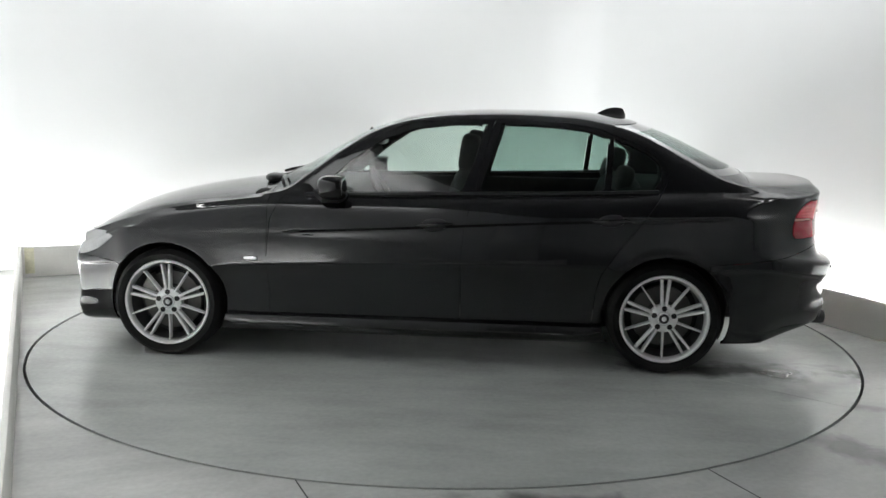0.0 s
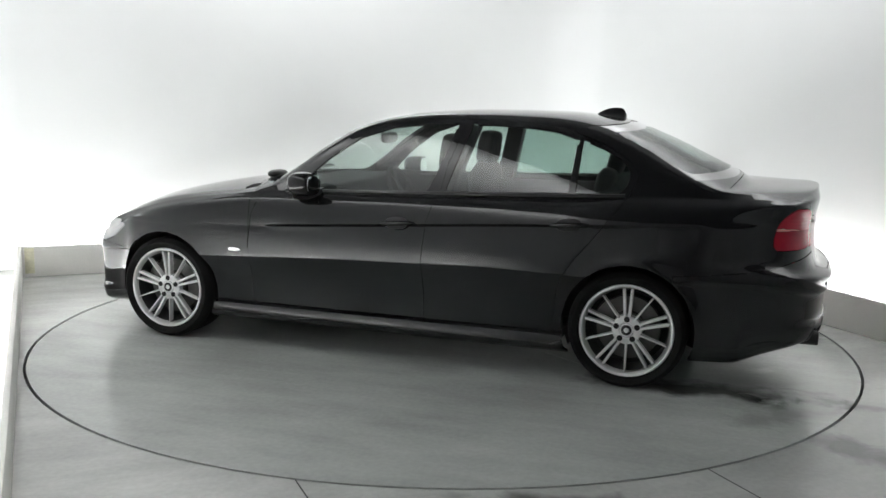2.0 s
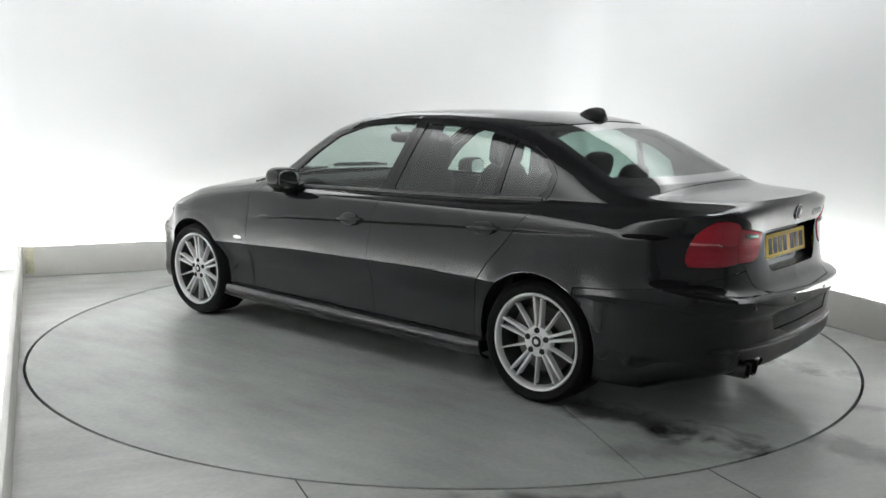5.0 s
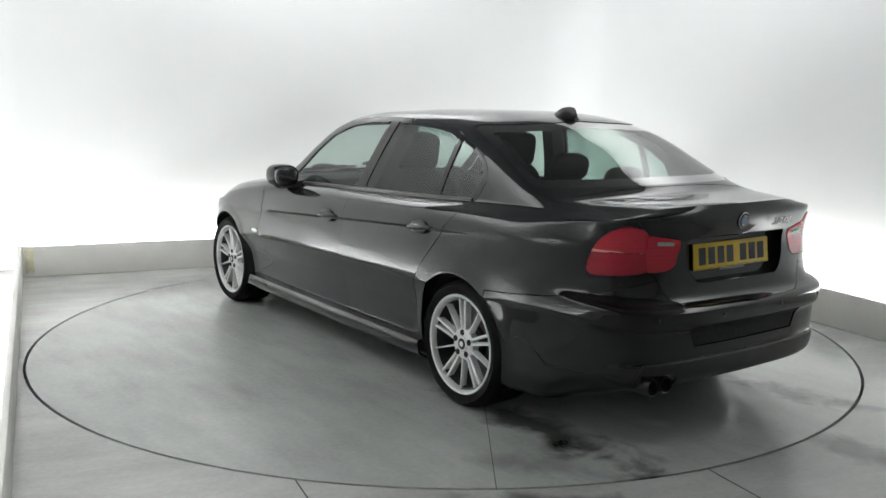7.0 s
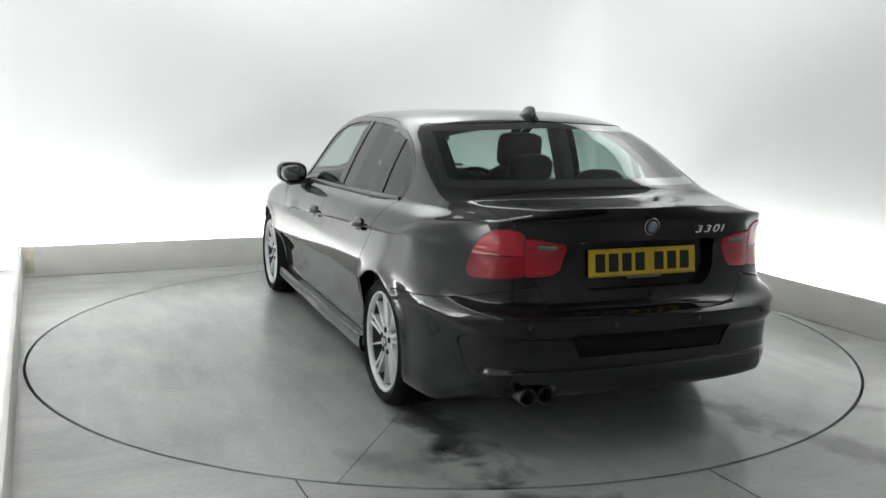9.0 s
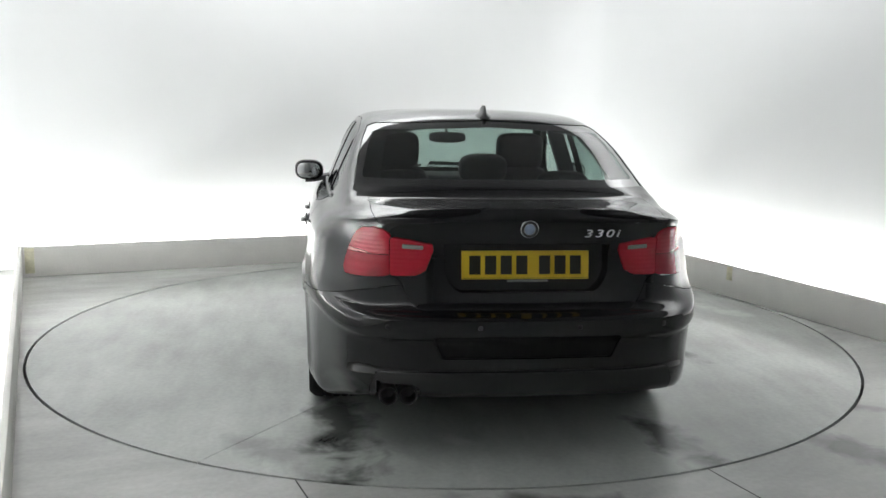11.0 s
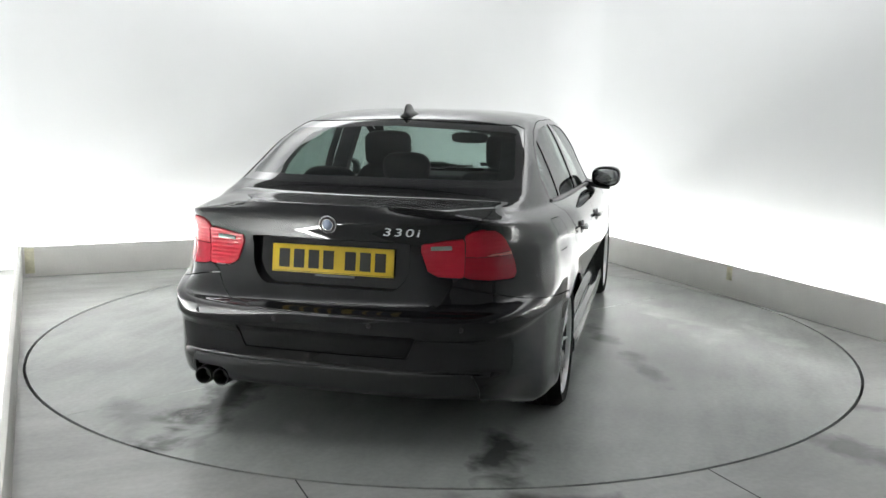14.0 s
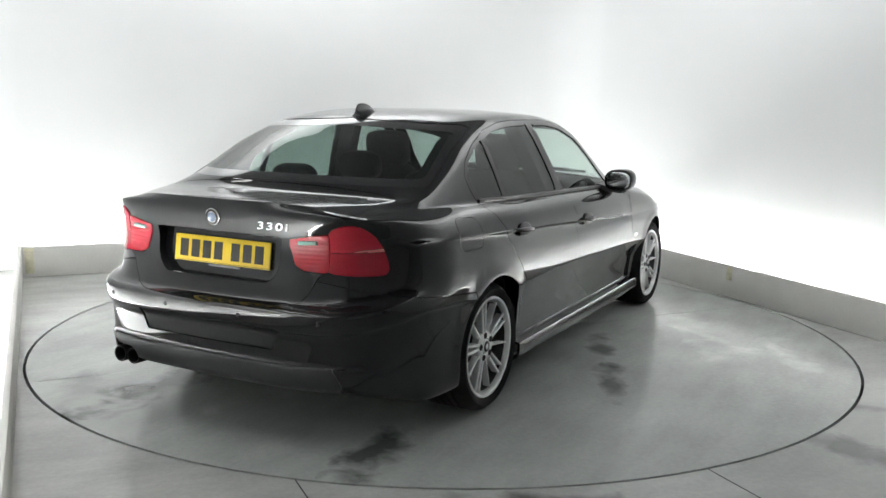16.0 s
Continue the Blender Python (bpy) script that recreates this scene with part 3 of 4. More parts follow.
G_FRONT = polygon([(0.545, 0.948), (-0.262, 0.965), (-0.335, 1.15), (-0.385, 1.325), (-0.2, 1.322), (0.0, 1.298), (0.18, 1.238), (0.36, 1.115)])
G_REAR = polygon([(-0.365, 0.967), (-1.035, 0.985), (-1.055, 1.262), (-0.95, 1.298), (-0.81, 1.315), (-0.62, 1.325), (-0.475, 1.325), (-0.43, 1.18)])
G_QUART = polygon([(-1.075, 0.986), (-1.295, 0.992), (-1.335, 1.04), (-1.35, 1.10), (-1.30, 1.165), (-1.19, 1.222), (-1.092, 1.255)])
F_BONNET = polygon([(0.90, 0.0), (0.90, 0.45), (0.84, 0.70), (0.80, 0.735), (1.2, 0.733), (1.5, 0.715), (1.75, 0.66), (1.9, 0.56), (1.985, 0.38), (2.03, 0.0), (2.03, -0.38), (1.9, -0.56), (1.75, -0.66), (1.5, -0.715), (1.2, -0.733), (0.80, -0.735), (0.84, -0.70), (0.90, -0.45)])
F_WIND = polygon([(0.70, 0.955), (0.60, 0.958), (0.3, 0.968), (0, 0.97), (-0.3, 0.968), (-0.6, 0.958), (-0.70, 0.955), (-0.66, 1.10), (-0.575, 1.30), (-0.54, 1.342), (0, 1.366), (0.54, 1.342), (0.575, 1.30), (0.66, 1.10)])
F_BACKL = polygon([(0.672, 1.075), (0.3, 1.082), (0, 1.084), (-0.3, 1.082), (-0.672, 1.075), (-0.662, 1.13), (-0.622, 1.26), (-0.590, 1.322), (-0.55, 1.338), (0, 1.360), (0.55, 1.338), (0.590, 1.322), (0.622, 1.26), (0.662, 1.13)])
F_LID = polygon([(0.615, 1.4), (0.615, 1.0), (0.59, 0.965), (0.557, 0.93), (0.552, 0.765), (0.51, 0.745), (0.475, 0.67), (0.44, 0.635), (0.35, 0.618), (0, 0.61), (-0.35, 0.618), (-0.44, 0.635), (-0.475, 0.67), (-0.51, 0.745), (-0.552, 0.765), (-0.557, 0.93), (-0.59, 0.965), (-0.615, 1.0), (-0.615, 1.4)])
F_LAMP_IN = polygon([(0.372, 0.888), (0.378, 0.862), (0.405, 0.785), (0.44, 0.762), (0.549, 0.757), (0.549, 0.918), (0.46, 0.905)])
F_LAMP_OUT = polygon([(0.560, 0.757), (0.70, 0.748), (0.86, 0.744), (0.905, 0.748), (0.916, 0.768), (0.908, 0.805), (0.872, 0.866), (0.826, 0.908), (0.775, 0.937), (0.725, 0.951), (0.66, 0.954), (0.595, 0.946), (0.560, 0.925)])
F_LAMP_FRONT = polygon([(1.70, 0.668), (1.77, 0.69), (1.86, 0.69), (2.2, 0.66), (2.2, 0.53), (1.9, 0.55), (1.82, 0.58), (1.75, 0.63)])
F_PLATE = polygon([(0.335, 0.892), (-0.335, 0.892), (-0.335, 0.77), (-0.30, 0.715), (-0.27, 0.70), (0.27, 0.70), (0.30, 0.715), (0.335, 0.77)])
F_INSET = polygon([(0.385, 0.533), (-0.385, 0.533), (-0.345, 0.442), (0.345, 0.442)])
F_DIFF = polygon([(0.60, 0.385), (0.63, 0.32), (0.62, 0.20), (-0.62, 0.20), (-0.63, 0.32), (-0.60, 0.385)])
F_NOTCH = polygon([(0.435, 0.335), (0.60, 0.335), (0.61, 0.1), (0.425, 0.1)])
F_FLAP = polygon([(-1.50, 0.80), (-1.66, 0.80), (-1.68, 0.83), (-1.67, 0.925), (-1.65, 0.94), (-1.51, 0.935), (-1.49, 0.91), (-1.48, 0.83)])
BUMP_Z = pch([-2.45, -2.3, -2.2, -2.08, -1.9, -1.6], [0.738, 0.738, 0.70, 0.665, 0.638, 0.612])


def wrap(p):
    return np.abs(p[:, 1]) + np.maximum(p[:, 0] + 2.25, -0.02)


FIELDS = {
    "arch": lambda p: np.maximum(ARCH_R - np.hypot(p[:, 0] - BASE, p[:, 2] - HUB_Z), ARCH_R - np.hypot(p[:, 0] + BASE, p[:, 2] - HUB_Z)),
    "glass_front": lambda p: np.where(np.abs(p[:, 1]) > 0.5, G_FRONT(p[:, 0], p[:, 2]), -1),
    "glass_rear": lambda p: np.where(np.abs(p[:, 1]) > 0.5, G_REAR(p[:, 0], p[:, 2]), -1),
    "glass_quarter": lambda p: np.where(np.abs(p[:, 1]) > 0.5, G_QUART(p[:, 0], p[:, 2]), -1),
    "door_front": lambda p: np.where(np.abs(p[:, 1]) > 0.5, A_FRONT(p[:, 0], p[:, 2]), -1),
    "door_rear": lambda p: np.where(np.abs(p[:, 1]) > 0.5, A_REAR(p[:, 0], p[:, 2]), -1),
    "bonnet": lambda p: np.where(p[:, 2] > 0.6, F_BONNET(p[:, 0], p[:, 1]), -1),
    "windscreen": lambda p: np.where(p[:, 0] > -0.1, F_WIND(p[:, 1], p[:, 2]), -1),
    "rear_window": lambda p: np.where((p[:, 0] < -0.9) & (p[:, 0] > -2.0), F_BACKL(p[:, 1], p[:, 2]), -1),
    "clear": lambda p: np.where((p[:, 0] < -0.9) & (p[:, 0] > -2.0), F_BACKL(p[:, 1], p[:, 2]) - 0.03, -1),
    "lid_front": lambda p: -1.835 - p[:, 0] - 0.06 * (1 - (p[:, 1] / 0.63) ** 2),
    "lid": lambda p: np.where(p[:, 0] < -1.6, F_LID(p[:, 1], p[:, 2]), -1),
    "lamp_in": lambda p: np.where(p[:, 0] < -1.95, F_LAMP_IN(np.abs(p[:, 1]), p[:, 2]), -1),
    "lamp_out": lambda p: np.where(p[:, 0] < -1.8, F_LAMP_OUT(wrap(p), p[:, 2]), -1),
    "lamp_split": lambda p: np.where(p[:, 0] < -1.9, 0.842 - p[:, 2], -1),
    "lamp_bar": lambda p: np.where(p[:, 0] < -1.9, 0.0035 - np.abs(p[:, 2] - 0.842 - 0.006), -1),
    "lamp_front": lambda p: np.where(p[:, 0] > 1.5, F_LAMP_FRONT(p[:, 0], p[:, 2]), -1),
    "plate_recess": lambda p: np.where(p[:, 0] < -2.0, F_PLATE(p[:, 1], p[:, 2]), -1),
    "inset": lambda p: np.where(p[:, 0] < -2.1, F_INSET(p[:, 1], p[:, 2]), -1),
    "notch": lambda p: np.where(p[:, 0] < -2.0, F_NOTCH(p[:, 1], p[:, 2]), -1),
    "diffuser": lambda p: np.where(p[:, 0] < -2.05, F_DIFF(p[:, 1], p[:, 2]), -1),
    "flap": lambda p: np.where(p[:, 1] < -0.5, F_FLAP(p[:, 0], p[:, 2]), -1),
    "bumper_rear": lambda p: np.where(p[:, 0] < -1.5, BUMP_Z(p[:, 0]) - p[:, 2], -1),
    "bumper_front": lambda p: np.where(p[:, 0] > 1.4, np.minimum(0.525 + 0.1 * (p[:, 0] - 1.7) - p[:, 2], p[:, 0] - 1.66), -1),
    "sill": lambda p: 0.258 - p[:, 2],
    "wing": lambda p: np.where(p[:, 2] < 1.05, p[:, 0] - 0.80, -1),
}


def tail_at(y, z):
    """How far back the skin of the tail reaches at that width and height."""
    return SKIN.ray_cast(Vector((-3.0, y, z)), Vector((1.0, 0.0, 0.0)))[0].x


def build_car():
    car = new("car")
    tagged(car, "glossy black saloon car with silver wheels on the turntable", "car")
    off = Matrix.Translation((-CAR_X, -CAR_Y, 0))

    def add(name, bm, material, label="", smooth=True, m=None, parent=None):
        o = part(name, bm, material, parent or car, label, smooth)
        if parent is None:
            o.matrix_local = off @ (m or Matrix())
        elif m is not None:
            o.matrix_local = m
        return o

    global SKIN
    bm = body_skin()
    SKIN = BVHTree.FromBMesh(bm)
    for f in FIELDS.values():
        slice_by(bm, f)
    bm.faces.ensure_lookup_table()
    bm.normal_update()
    cen = np.array([f.calc_center_median()[:] for f in bm.faces])
    F = {k: f(cen) > 0 for k, f in FIELDS.items()}
    left = cen[:, 1] > 0
    used = F["arch"] | F["notch"]
    picked = {}

    def pick(name, mask):
        nonlocal used
        mask = mask & ~used
        used |= mask
        picked[name] = [bm.faces[i] for i in np.nonzero(mask)[0]]
        return picked[name]

    order = [("glass_front", True), ("glass_rear", True), ("glass_quarter", True), ("door_front", True), ("door_rear", True), ("windscreen", False)]
    for k, two in order:
        if two:
            pick(k + "_l", F[k] & left), pick(k + "_r", F[k] & ~left)
        else:
            pick(k, F[k])
    pick("rear_window", F["rear_window"] & F["clear"])
    pick("window_border", F["rear_window"])
    pick("bonnet", F["bonnet"])
    pick("lamp_in_l", F["lamp_in"] & left), pick("lamp_in_r", F["lamp_in"] & ~left)
    pick("lamp_low_l", F["lamp_out"] & F["lamp_split"] & left), pick("lamp_low_r", F["lamp_out"] & F["lamp_split"] & ~left)
    pick("lamp_bar_l", F["lamp_out"] & F["lamp_bar"] & left), pick("lamp_bar_r", F["lamp_out"] & F["lamp_bar"] & ~left)
    pick("lamp_out_l", F["lamp_out"] & left), pick("lamp_out_r", F["lamp_out"] & ~left)
    lid = F["lid"] & F["lid_front"] & (cen[:, 2] > 0.58)
    pick("plate_recess", F["plate_recess"] & lid)
    pick("lid", lid)
    pick("inset", F["inset"] & (cen[:, 0] < -2.1))
    pick("diffuser", F["diffuser"])
    pick("bumper_rear", F["bumper_rear"] & (cen[:, 0] < -1.6))
    pick("lamp_front_l", F["lamp_front"] & left), pick("lamp_front_r", F["lamp_front"] & ~left)
    pick("bumper_front", F["bumper_front"])
    pick("sill_l", F["sill"] & left & (np.abs(cen[:, 0]) < 1.2)), pick("sill_r", F["sill"] & ~left & (np.abs(cen[:, 0]) < 1.2))
    pick("flap", F["flap"])
    pick("wing_l", F["wing"] & left & ~F["windscreen"] & (cen[:, 0] > 0.80)), pick("wing_r", F["wing"] & ~left & (cen[:, 0] > 0.80))
    pick("shell", ~used)

    P = picked
    add("body_shell", take(bm, P["shell"]), M_PAINT)
    for s in ("l", "r"):
        add("front_wing", take(bm, P["wing_" + s]), M_PAINT)
        d1 = add("front_door", take(bm, P["door_front_" + s]), M_PAINT)
        d2 = add("rear_door", take(bm, P["door_rear_" + s]), M_PAINT)
        part("window", take(bm, P["glass_front_" + s], 0.0, fold=False, lift=-0.004), M_SIDE, d1, "clear side window glass")
        part("window", take(bm, P["glass_rear_" + s], 0.0, fold=False, lift=-0.004), M_REAR, d2, "tinted side window glass")
        part("quarter_window", take(bm, P["glass_quarter_" + s], 0.0, fold=False, lift=-0.004), M_REAR, d2, "tinted quarter window glass")
        add("sill_skirt", take(bm, P["sill_" + s]), M_PAINT)
        add("headlight", take(bm, P["lamp_front_" + s], lift=0.002), M_LENS, "clear headlight lens")
    add("bonnet", take(bm, P["bonnet"]), M_PAINT)
    add("windscreen", take(bm, P["windscreen"], 0.0, fold=False, lift=-0.003), M_SCREEN, "clear windscreen glass")
    glass_ob = add("rear_window", take(bm, P["rear_window"], 0.0, fold=False, lift=-0.003), M_REAR, "tinted rear window glass")
    part("window_border", take(bm, P["window_border"], 0.0, fold=False, lift=-0.003), M_BAND, glass_ob, "black border printed on the glass")
    add("front_bumper", take(bm, P["bumper_front"]), M_PAINT)
    bumper = add("rear_bumper", take(bm, P["bumper_rear"]), M_PAINT)
    part("bumper_insert", take(bm, P["inset"], lift=-0.006, flange=0.006), M_GRILLE, bumper, "black insert panel")
    part("diffuser", take(bm, P["diffuser"], lift=0.001), M_PLASTIC, bumper, "satin dark grey diffuser panel")
    lid_ob = add("boot_lid", take(bm, P["lid"]), M_PAINT)
    tray = take(bm, P["plate_recess"], gap=0.001, fold=False)
    rim = [e for e in tray.edges if len(e.link_faces) == 1]
    deep = lambda v: -2.230 + (v.co.z - 0.80) * 0.12
    r = bmesh.ops.extrude_edge_only(tray, edges=rim)
    walls = {g for g in r["geom"] if isinstance(g, bmesh.types.BMVert)}
    for v in tray.verts:
        if v not in walls:
            v.co.x = deep(v)
    part("plate_recess", crease(tray, 40), M_PAINT, lid_ob)
    for s in ("l", "r"):
        part("tail_light_inner", take(bm, P["lamp_in_" + s], lift=0.004), M_RED, lid_ob, "red inner tail light lens")
        t = add("tail_light", take(bm, P["lamp_out_" + s], gap=0.0025, lift=0.005), M_RED, "red wraparound tail light lens")
        part("lower_lens", take(bm, P["lamp_low_" + s], gap=0.0015, lift=0.004), M_REDD, t, "deep red lower lens")
        part("light_bar", take(bm, P["lamp_bar_" + s], gap=0.0, lift=0.003, flange=0.004), M_BARLENS, t, "pale red light bar")
    add("fuel_flap", take(bm, P["flap"], gap=0.0009), M_PAINT)
    bm.free()
    return car, off, add


CAR, OFF, ADD = build_car()


# ---- wheels ----
def spoke(bm, a0, a1, r0, r1, w0, w1, y0, y1, th):
    """One tapered spoke arm between two radii, on the wheel's face."""
    rows = []
    for k in range(7):
        t = k / 6
        r = r0 + (r1 - r0) * t
        a = ((1 - t) * r0 * a0 + t * r1 * a1) / r
        w = (w0 + (w1 - w0) * t) / 2
        y = y0 + (y1 - y0) * (t ** 1.3)
        rad = Vector((math.cos(a), 0, math.sin(a)))
        tan = Vector((-math.sin(a), 0, math.cos(a)))
        c = rad * r + Vector((0, y, 0))
        h = Vector((0, 1, 0))
        rows.append([c - tan * w - h * th, c - tan * w - h * 0.004, c - tan * w * 0.55, c + tan * w * 0.55, c + tan * w - h * 0.004, c + tan * w - h * th])
    grid_faces(bm, rows, True)


def wheel_mesh(R):
    rim = R - 0.073
    return crease(lathe([(rim - 0.026, -0.075), (rim - 0.015, -0.034), (rim - 0.011, -0.010), (rim - 0.008, 0.002), (rim - 0.003, 0.010), (rim + 0.006, 0.012), (rim + 0.010, 0.006), (rim + 0.010, -0.02)], 72), 40)


def spoke_mesh(R, kind):
    rim, q = R - 0.083, bmesh.new()
    if kind:
        spoke(q, kind * 0.165, kind * 0.098, 0.060, rim - 0.005, 0.0150, 0.0150, -0.012, -0.002, 0.035)
    else:
        spoke(q, 0, 0, 0.060, rim - 0.005, 0.0120, 0.0080, -0.012, -0.002, 0.035)
    bmesh.ops.recalc_face_normals(q, faces=q.faces)
    return crease(q, 40)


def add_wheel(x, y, side, R, width, spin):
    at = OFF @ Matrix.Translation((x, y, R)) @ Matrix.Rotation(0 if side > 0 else math.pi, 4, "Z") @ Matrix.Rotation(radians(spin), 4, "Y")
    w = part("wheel", wheel_mesh(R), M_RIM, CAR, "silver multi-spoke alloy wheel")
    w.matrix_local = at
    rim = R - 0.073
    part("hub", crease(lathe([(0.036, -0.016), (0.040, -0.010), (0.066, -0.010), (0.076, -0.018), (0.078, -0.05)], 40), 40), M_RIM, w)
    first = {}
    for k in range(5):
        for kind in (-1, 0, 1):
            a = math.pi / 2 + 2 * math.pi * k / 5 + (math.pi / 5 if kind == 0 else 0)
            turn = Matrix.Rotation(-a, 4, "Y")
            if kind in first:
                o = new("spoke", first[kind].data)
                o.parent = w
            else:
                o = first[kind] = part("spoke", spoke_mesh(R, kind), M_RIM, w)
            o.matrix_local = turn
    prof = [(rim + 0.004, -0.004), (rim + 0.010, 0.008), (rim + 0.022, 0.016), (rim + 0.045, 0.021), (R - 0.022, 0.014), (R - 0.010, 0.002), (R - 0.003, -0.012), (R, -0.03)]
    for k in range(4):
        c = -0.045 - k * (width - 0.09) / 4
        prof += [(R, c), (R - 0.007, c - 0.004), (R - 0.007, c - 0.010), (R, c - 0.014)]
    prof += [(R - 0.003, -width + 0.012), (R - 0.02, -width), (rim, -width + 0.01)]
    part("tyre", crease(lathe(prof, 96), 50), M_RUBBER, w, "black low-profile tyre")
    part("barrel", lathe([(rim - 0.022, -0.01), (rim - 0.03, -0.10), (rim - 0.03, -width + 0.02)], 48), M_RIMIN, w)
    part("brake_disc", crease(lathe([(0.06, -0.07), (0.085, -0.07), (0.09, -0.085), (0.165, -0.085), (0.168, -0.11), (0.06, -0.11)], 56)), M_DISCB, w, "grey steel brake disc")
    part("backplate", lathe([(0.001, -0.14), (rim - 0.03, -0.14)], 40), M_GAP, w)
    part("centre_cap", crease(lathe([(0.0005, -0.006), (0.018, -0.006), (0.030, -0.007), (0.035, -0.011), (0.035, -0.02)], 32)), M_SILVER, w, "silver centre cap")
    part("cap_badge", lathe([(0.0005, -0.0045), (0.026, -0.0045), (0.0275, -0.0068)], 24), M_TRIM, w)
    part("badge_centre", lathe([(0.0005, -0.0035), (0.013, -0.0035), (0.0138, -0.005)], 20), M_SILVER, w)
    cal = bmesh.new()
    sg = -1 if x > 0 else 1
    rows = [[(r * math.cos(a), o, r * math.sin(a)) for r, o in ((0.10, -0.06), (0.178, -0.06), (0.185, -0.075), (0.185, -0.12), (0.10, -0.12))]
            for a in ((0.5 * k / 8 - 0.25 + (0.7 if sg < 0 else 0.6)) for k in range(9))]
    grid_faces(cal, rows, True)
    bmesh.ops.recalc_face_normals(cal, faces=cal.faces)
    part("brake_caliper", crease(cal), M_DISCB, w, "pale grey brake caliper")
    # bolt holes as shallow dishes on the hub, their shade put into the colour
    for k in range(5):
        a = math.pi / 2 + 2 * math.pi * k / 5
        b = lathe([(0.0005, -0.011), (0.008, -0.011), (0.0145, -0.0085), (0.015, -0.012)], 12)
        part("dark_bolt_hole", b, M_GAP, w, at=Matrix.Translation((0.0555 * math.cos(a), 0.002, 0.0555 * math.sin(a))))


def arch_liner(x, s):
    """Dark wheel well, open below and to the outside."""
    bm = bmesh.new()
    r = ARCH_R + 0.012
    arc = [radians(-24 + 228 * k / 40) for k in range(41)]
    rim = [0.735 + 0.105 * min(max(1.25 * math.sin(a), 0.0), 1.0) for a in arc]
    rows = [[(x + rr * math.cos(a), s * (e if y is None else y), HUB_Z + rr * math.sin(a)) for a, e in zip(arc, rim)] for y, rr in ((None, r), (0.60, r), (0.56, r), (0.56, 0.02))]
    grid_faces(bm, rows)
    return crease(bm)


for s in (1, -1):
    add_wheel(BASE, s * 0.848, s, 0.306, 0.225, 2 if s > 0 else 20)
    add_wheel(-BASE, s * 0.858, s, 0.306, 0.245, 0 if s > 0 else 11)
    for x in (BASE, -BASE):
        ADD("arch_liner", arch_liner(x, s), M_GAP)


# ---- underside, interior ----
def interior():
    bm = bmesh.new()
    box(-1.0, 1.0, -0.80, 0.80, 0.165, 0.22, bm=bm)
    box(-2.1, -1.0, -0.5, 0.5, 0.25, 0.31, bm=bm)
    box(1.0, 1.95, -0.55, 0.55, 0.165, 0.22, bm=bm)
    ADD("underbody", bm, M_GAP, smooth=False)
    bm = bmesh.new()
    box(-1.05, 0.75, -0.80, 0.80, 0.24, 0.27, bm=bm)
    ADD("cabin_floor", bm, M_SEAT, smooth=False)
    ADD("dashboard", box(0.42, 0.92, -0.72, 0.72, 0.60, 0.945, 0.05, 4), M_SEAT)
    ADD("bulkhead", box(0.86, 0.90, -0.72, 0.72, 0.25, 0.93), M_GAP)
    ADD("parcel_shelf", box(-1.78, -1.20, -0.66, 0.66, 0.955, 0.985, 0.01), M_SEAT)
    ADD("boot_bulkhead", box(-1.24, -1.21, -0.68, 0.68, 0.25, 0.96), M_SEAT)
    for y in (0.38, -0.38):
        ADD("front_seat", blob(0.10, y, 0.47, 0.27, 0.25, 0.10, 3.2), M_SEAT)
        t = pose(-0.21, y, 0.76, 0, -14, 0)
        ADD("front_seat_back", blob(0, 0, 0, 0.085, 0.235, 0.325, 3.2), M_SEAT, m=t)
        h = pose(-0.285, y, 1.158, 0, -8, 0)
        ADD("headrest", blob(0, 0, 0, 0.055, 0.142, 0.108, 4.6), M_SEAT, m=h)
        for d in (-0.06, 0.06):
            ADD("headrest_post", rod((-0.275, y + d, 1.03), (-0.282, y + d, 1.09), 0.008), M_CHROME)
    ADD("rear_seat", blob(-0.85, 0, 0.46, 0.27, 0.66, 0.10, 4.0), M_SEAT)
    ADD("rear_seat_back", blob(0, 0, 0, 0.09, 0.66, 0.33, 4.0), M_SEAT, m=pose(-1.13, 0, 0.72, 0, -18, 0))
    for y, z in ((0.0, 1.115), (0.42, 1.03), (-0.42, 1.03)):
        ADD("headrest", blob(0, 0, 0, 0.05, 0.125 if y == 0 else 0.14, 0.075, 3.0), M_SEAT, m=pose(-1.18, y, z, 0, -14, 0))
    # trim inside the pillars and under the roof
    def side_y(x, z):
        b = float(BELT_Z(x))
        t = min(max((z - b) / max(float(RAIL_Z(x)) - b, 0.05), 0.0), 1.0)
        return float(BELT_Y(x)) + (float(RAIL_Y(x)) - float(BELT_Y(x))) * t

    for s in (1, -1):
        for name, cols in (("pillar_trim", ((0.93, -0.255, -0.375), (1.10, -0.315, -0.425), (1.29, -0.372, -0.482), (1.32, -0.38, -0.49))),
                           ("rear_pillar_trim", ((0.95, -1.29, -1.74), (1.05, -1.345, -1.68), (1.13, -1.335, -1.50), (1.20, -1.24, -1.38), (1.255, -1.10, -1.28), (1.285, -1.02, -1.18)))):
            bm, rows = bmesh.new(), []
            for z, a, b in cols:
                ya, yb = side_y(a, z) - 0.034, side_y(b, z) - 0.048
                rows.append([(a, s * ya, z), (b, s * yb, z), (b, s * (yb - 0.09), z), (a, s * (ya - 0.09), z)])
            grid_faces(bm, rows, True)
            bmesh.ops.recalc_face_normals(bm, faces=bm.faces)
            ADD(name, crease(bm, 50), M_SEAT)
        ADD("door_card", box(-1.16, 0.74, min(s * 0.70, s * 0.745), max(s * 0.70, s * 0.745), 0.32, 0.935, 0.015), M_SEAT)
    bm, rows = bmesh.new(), []
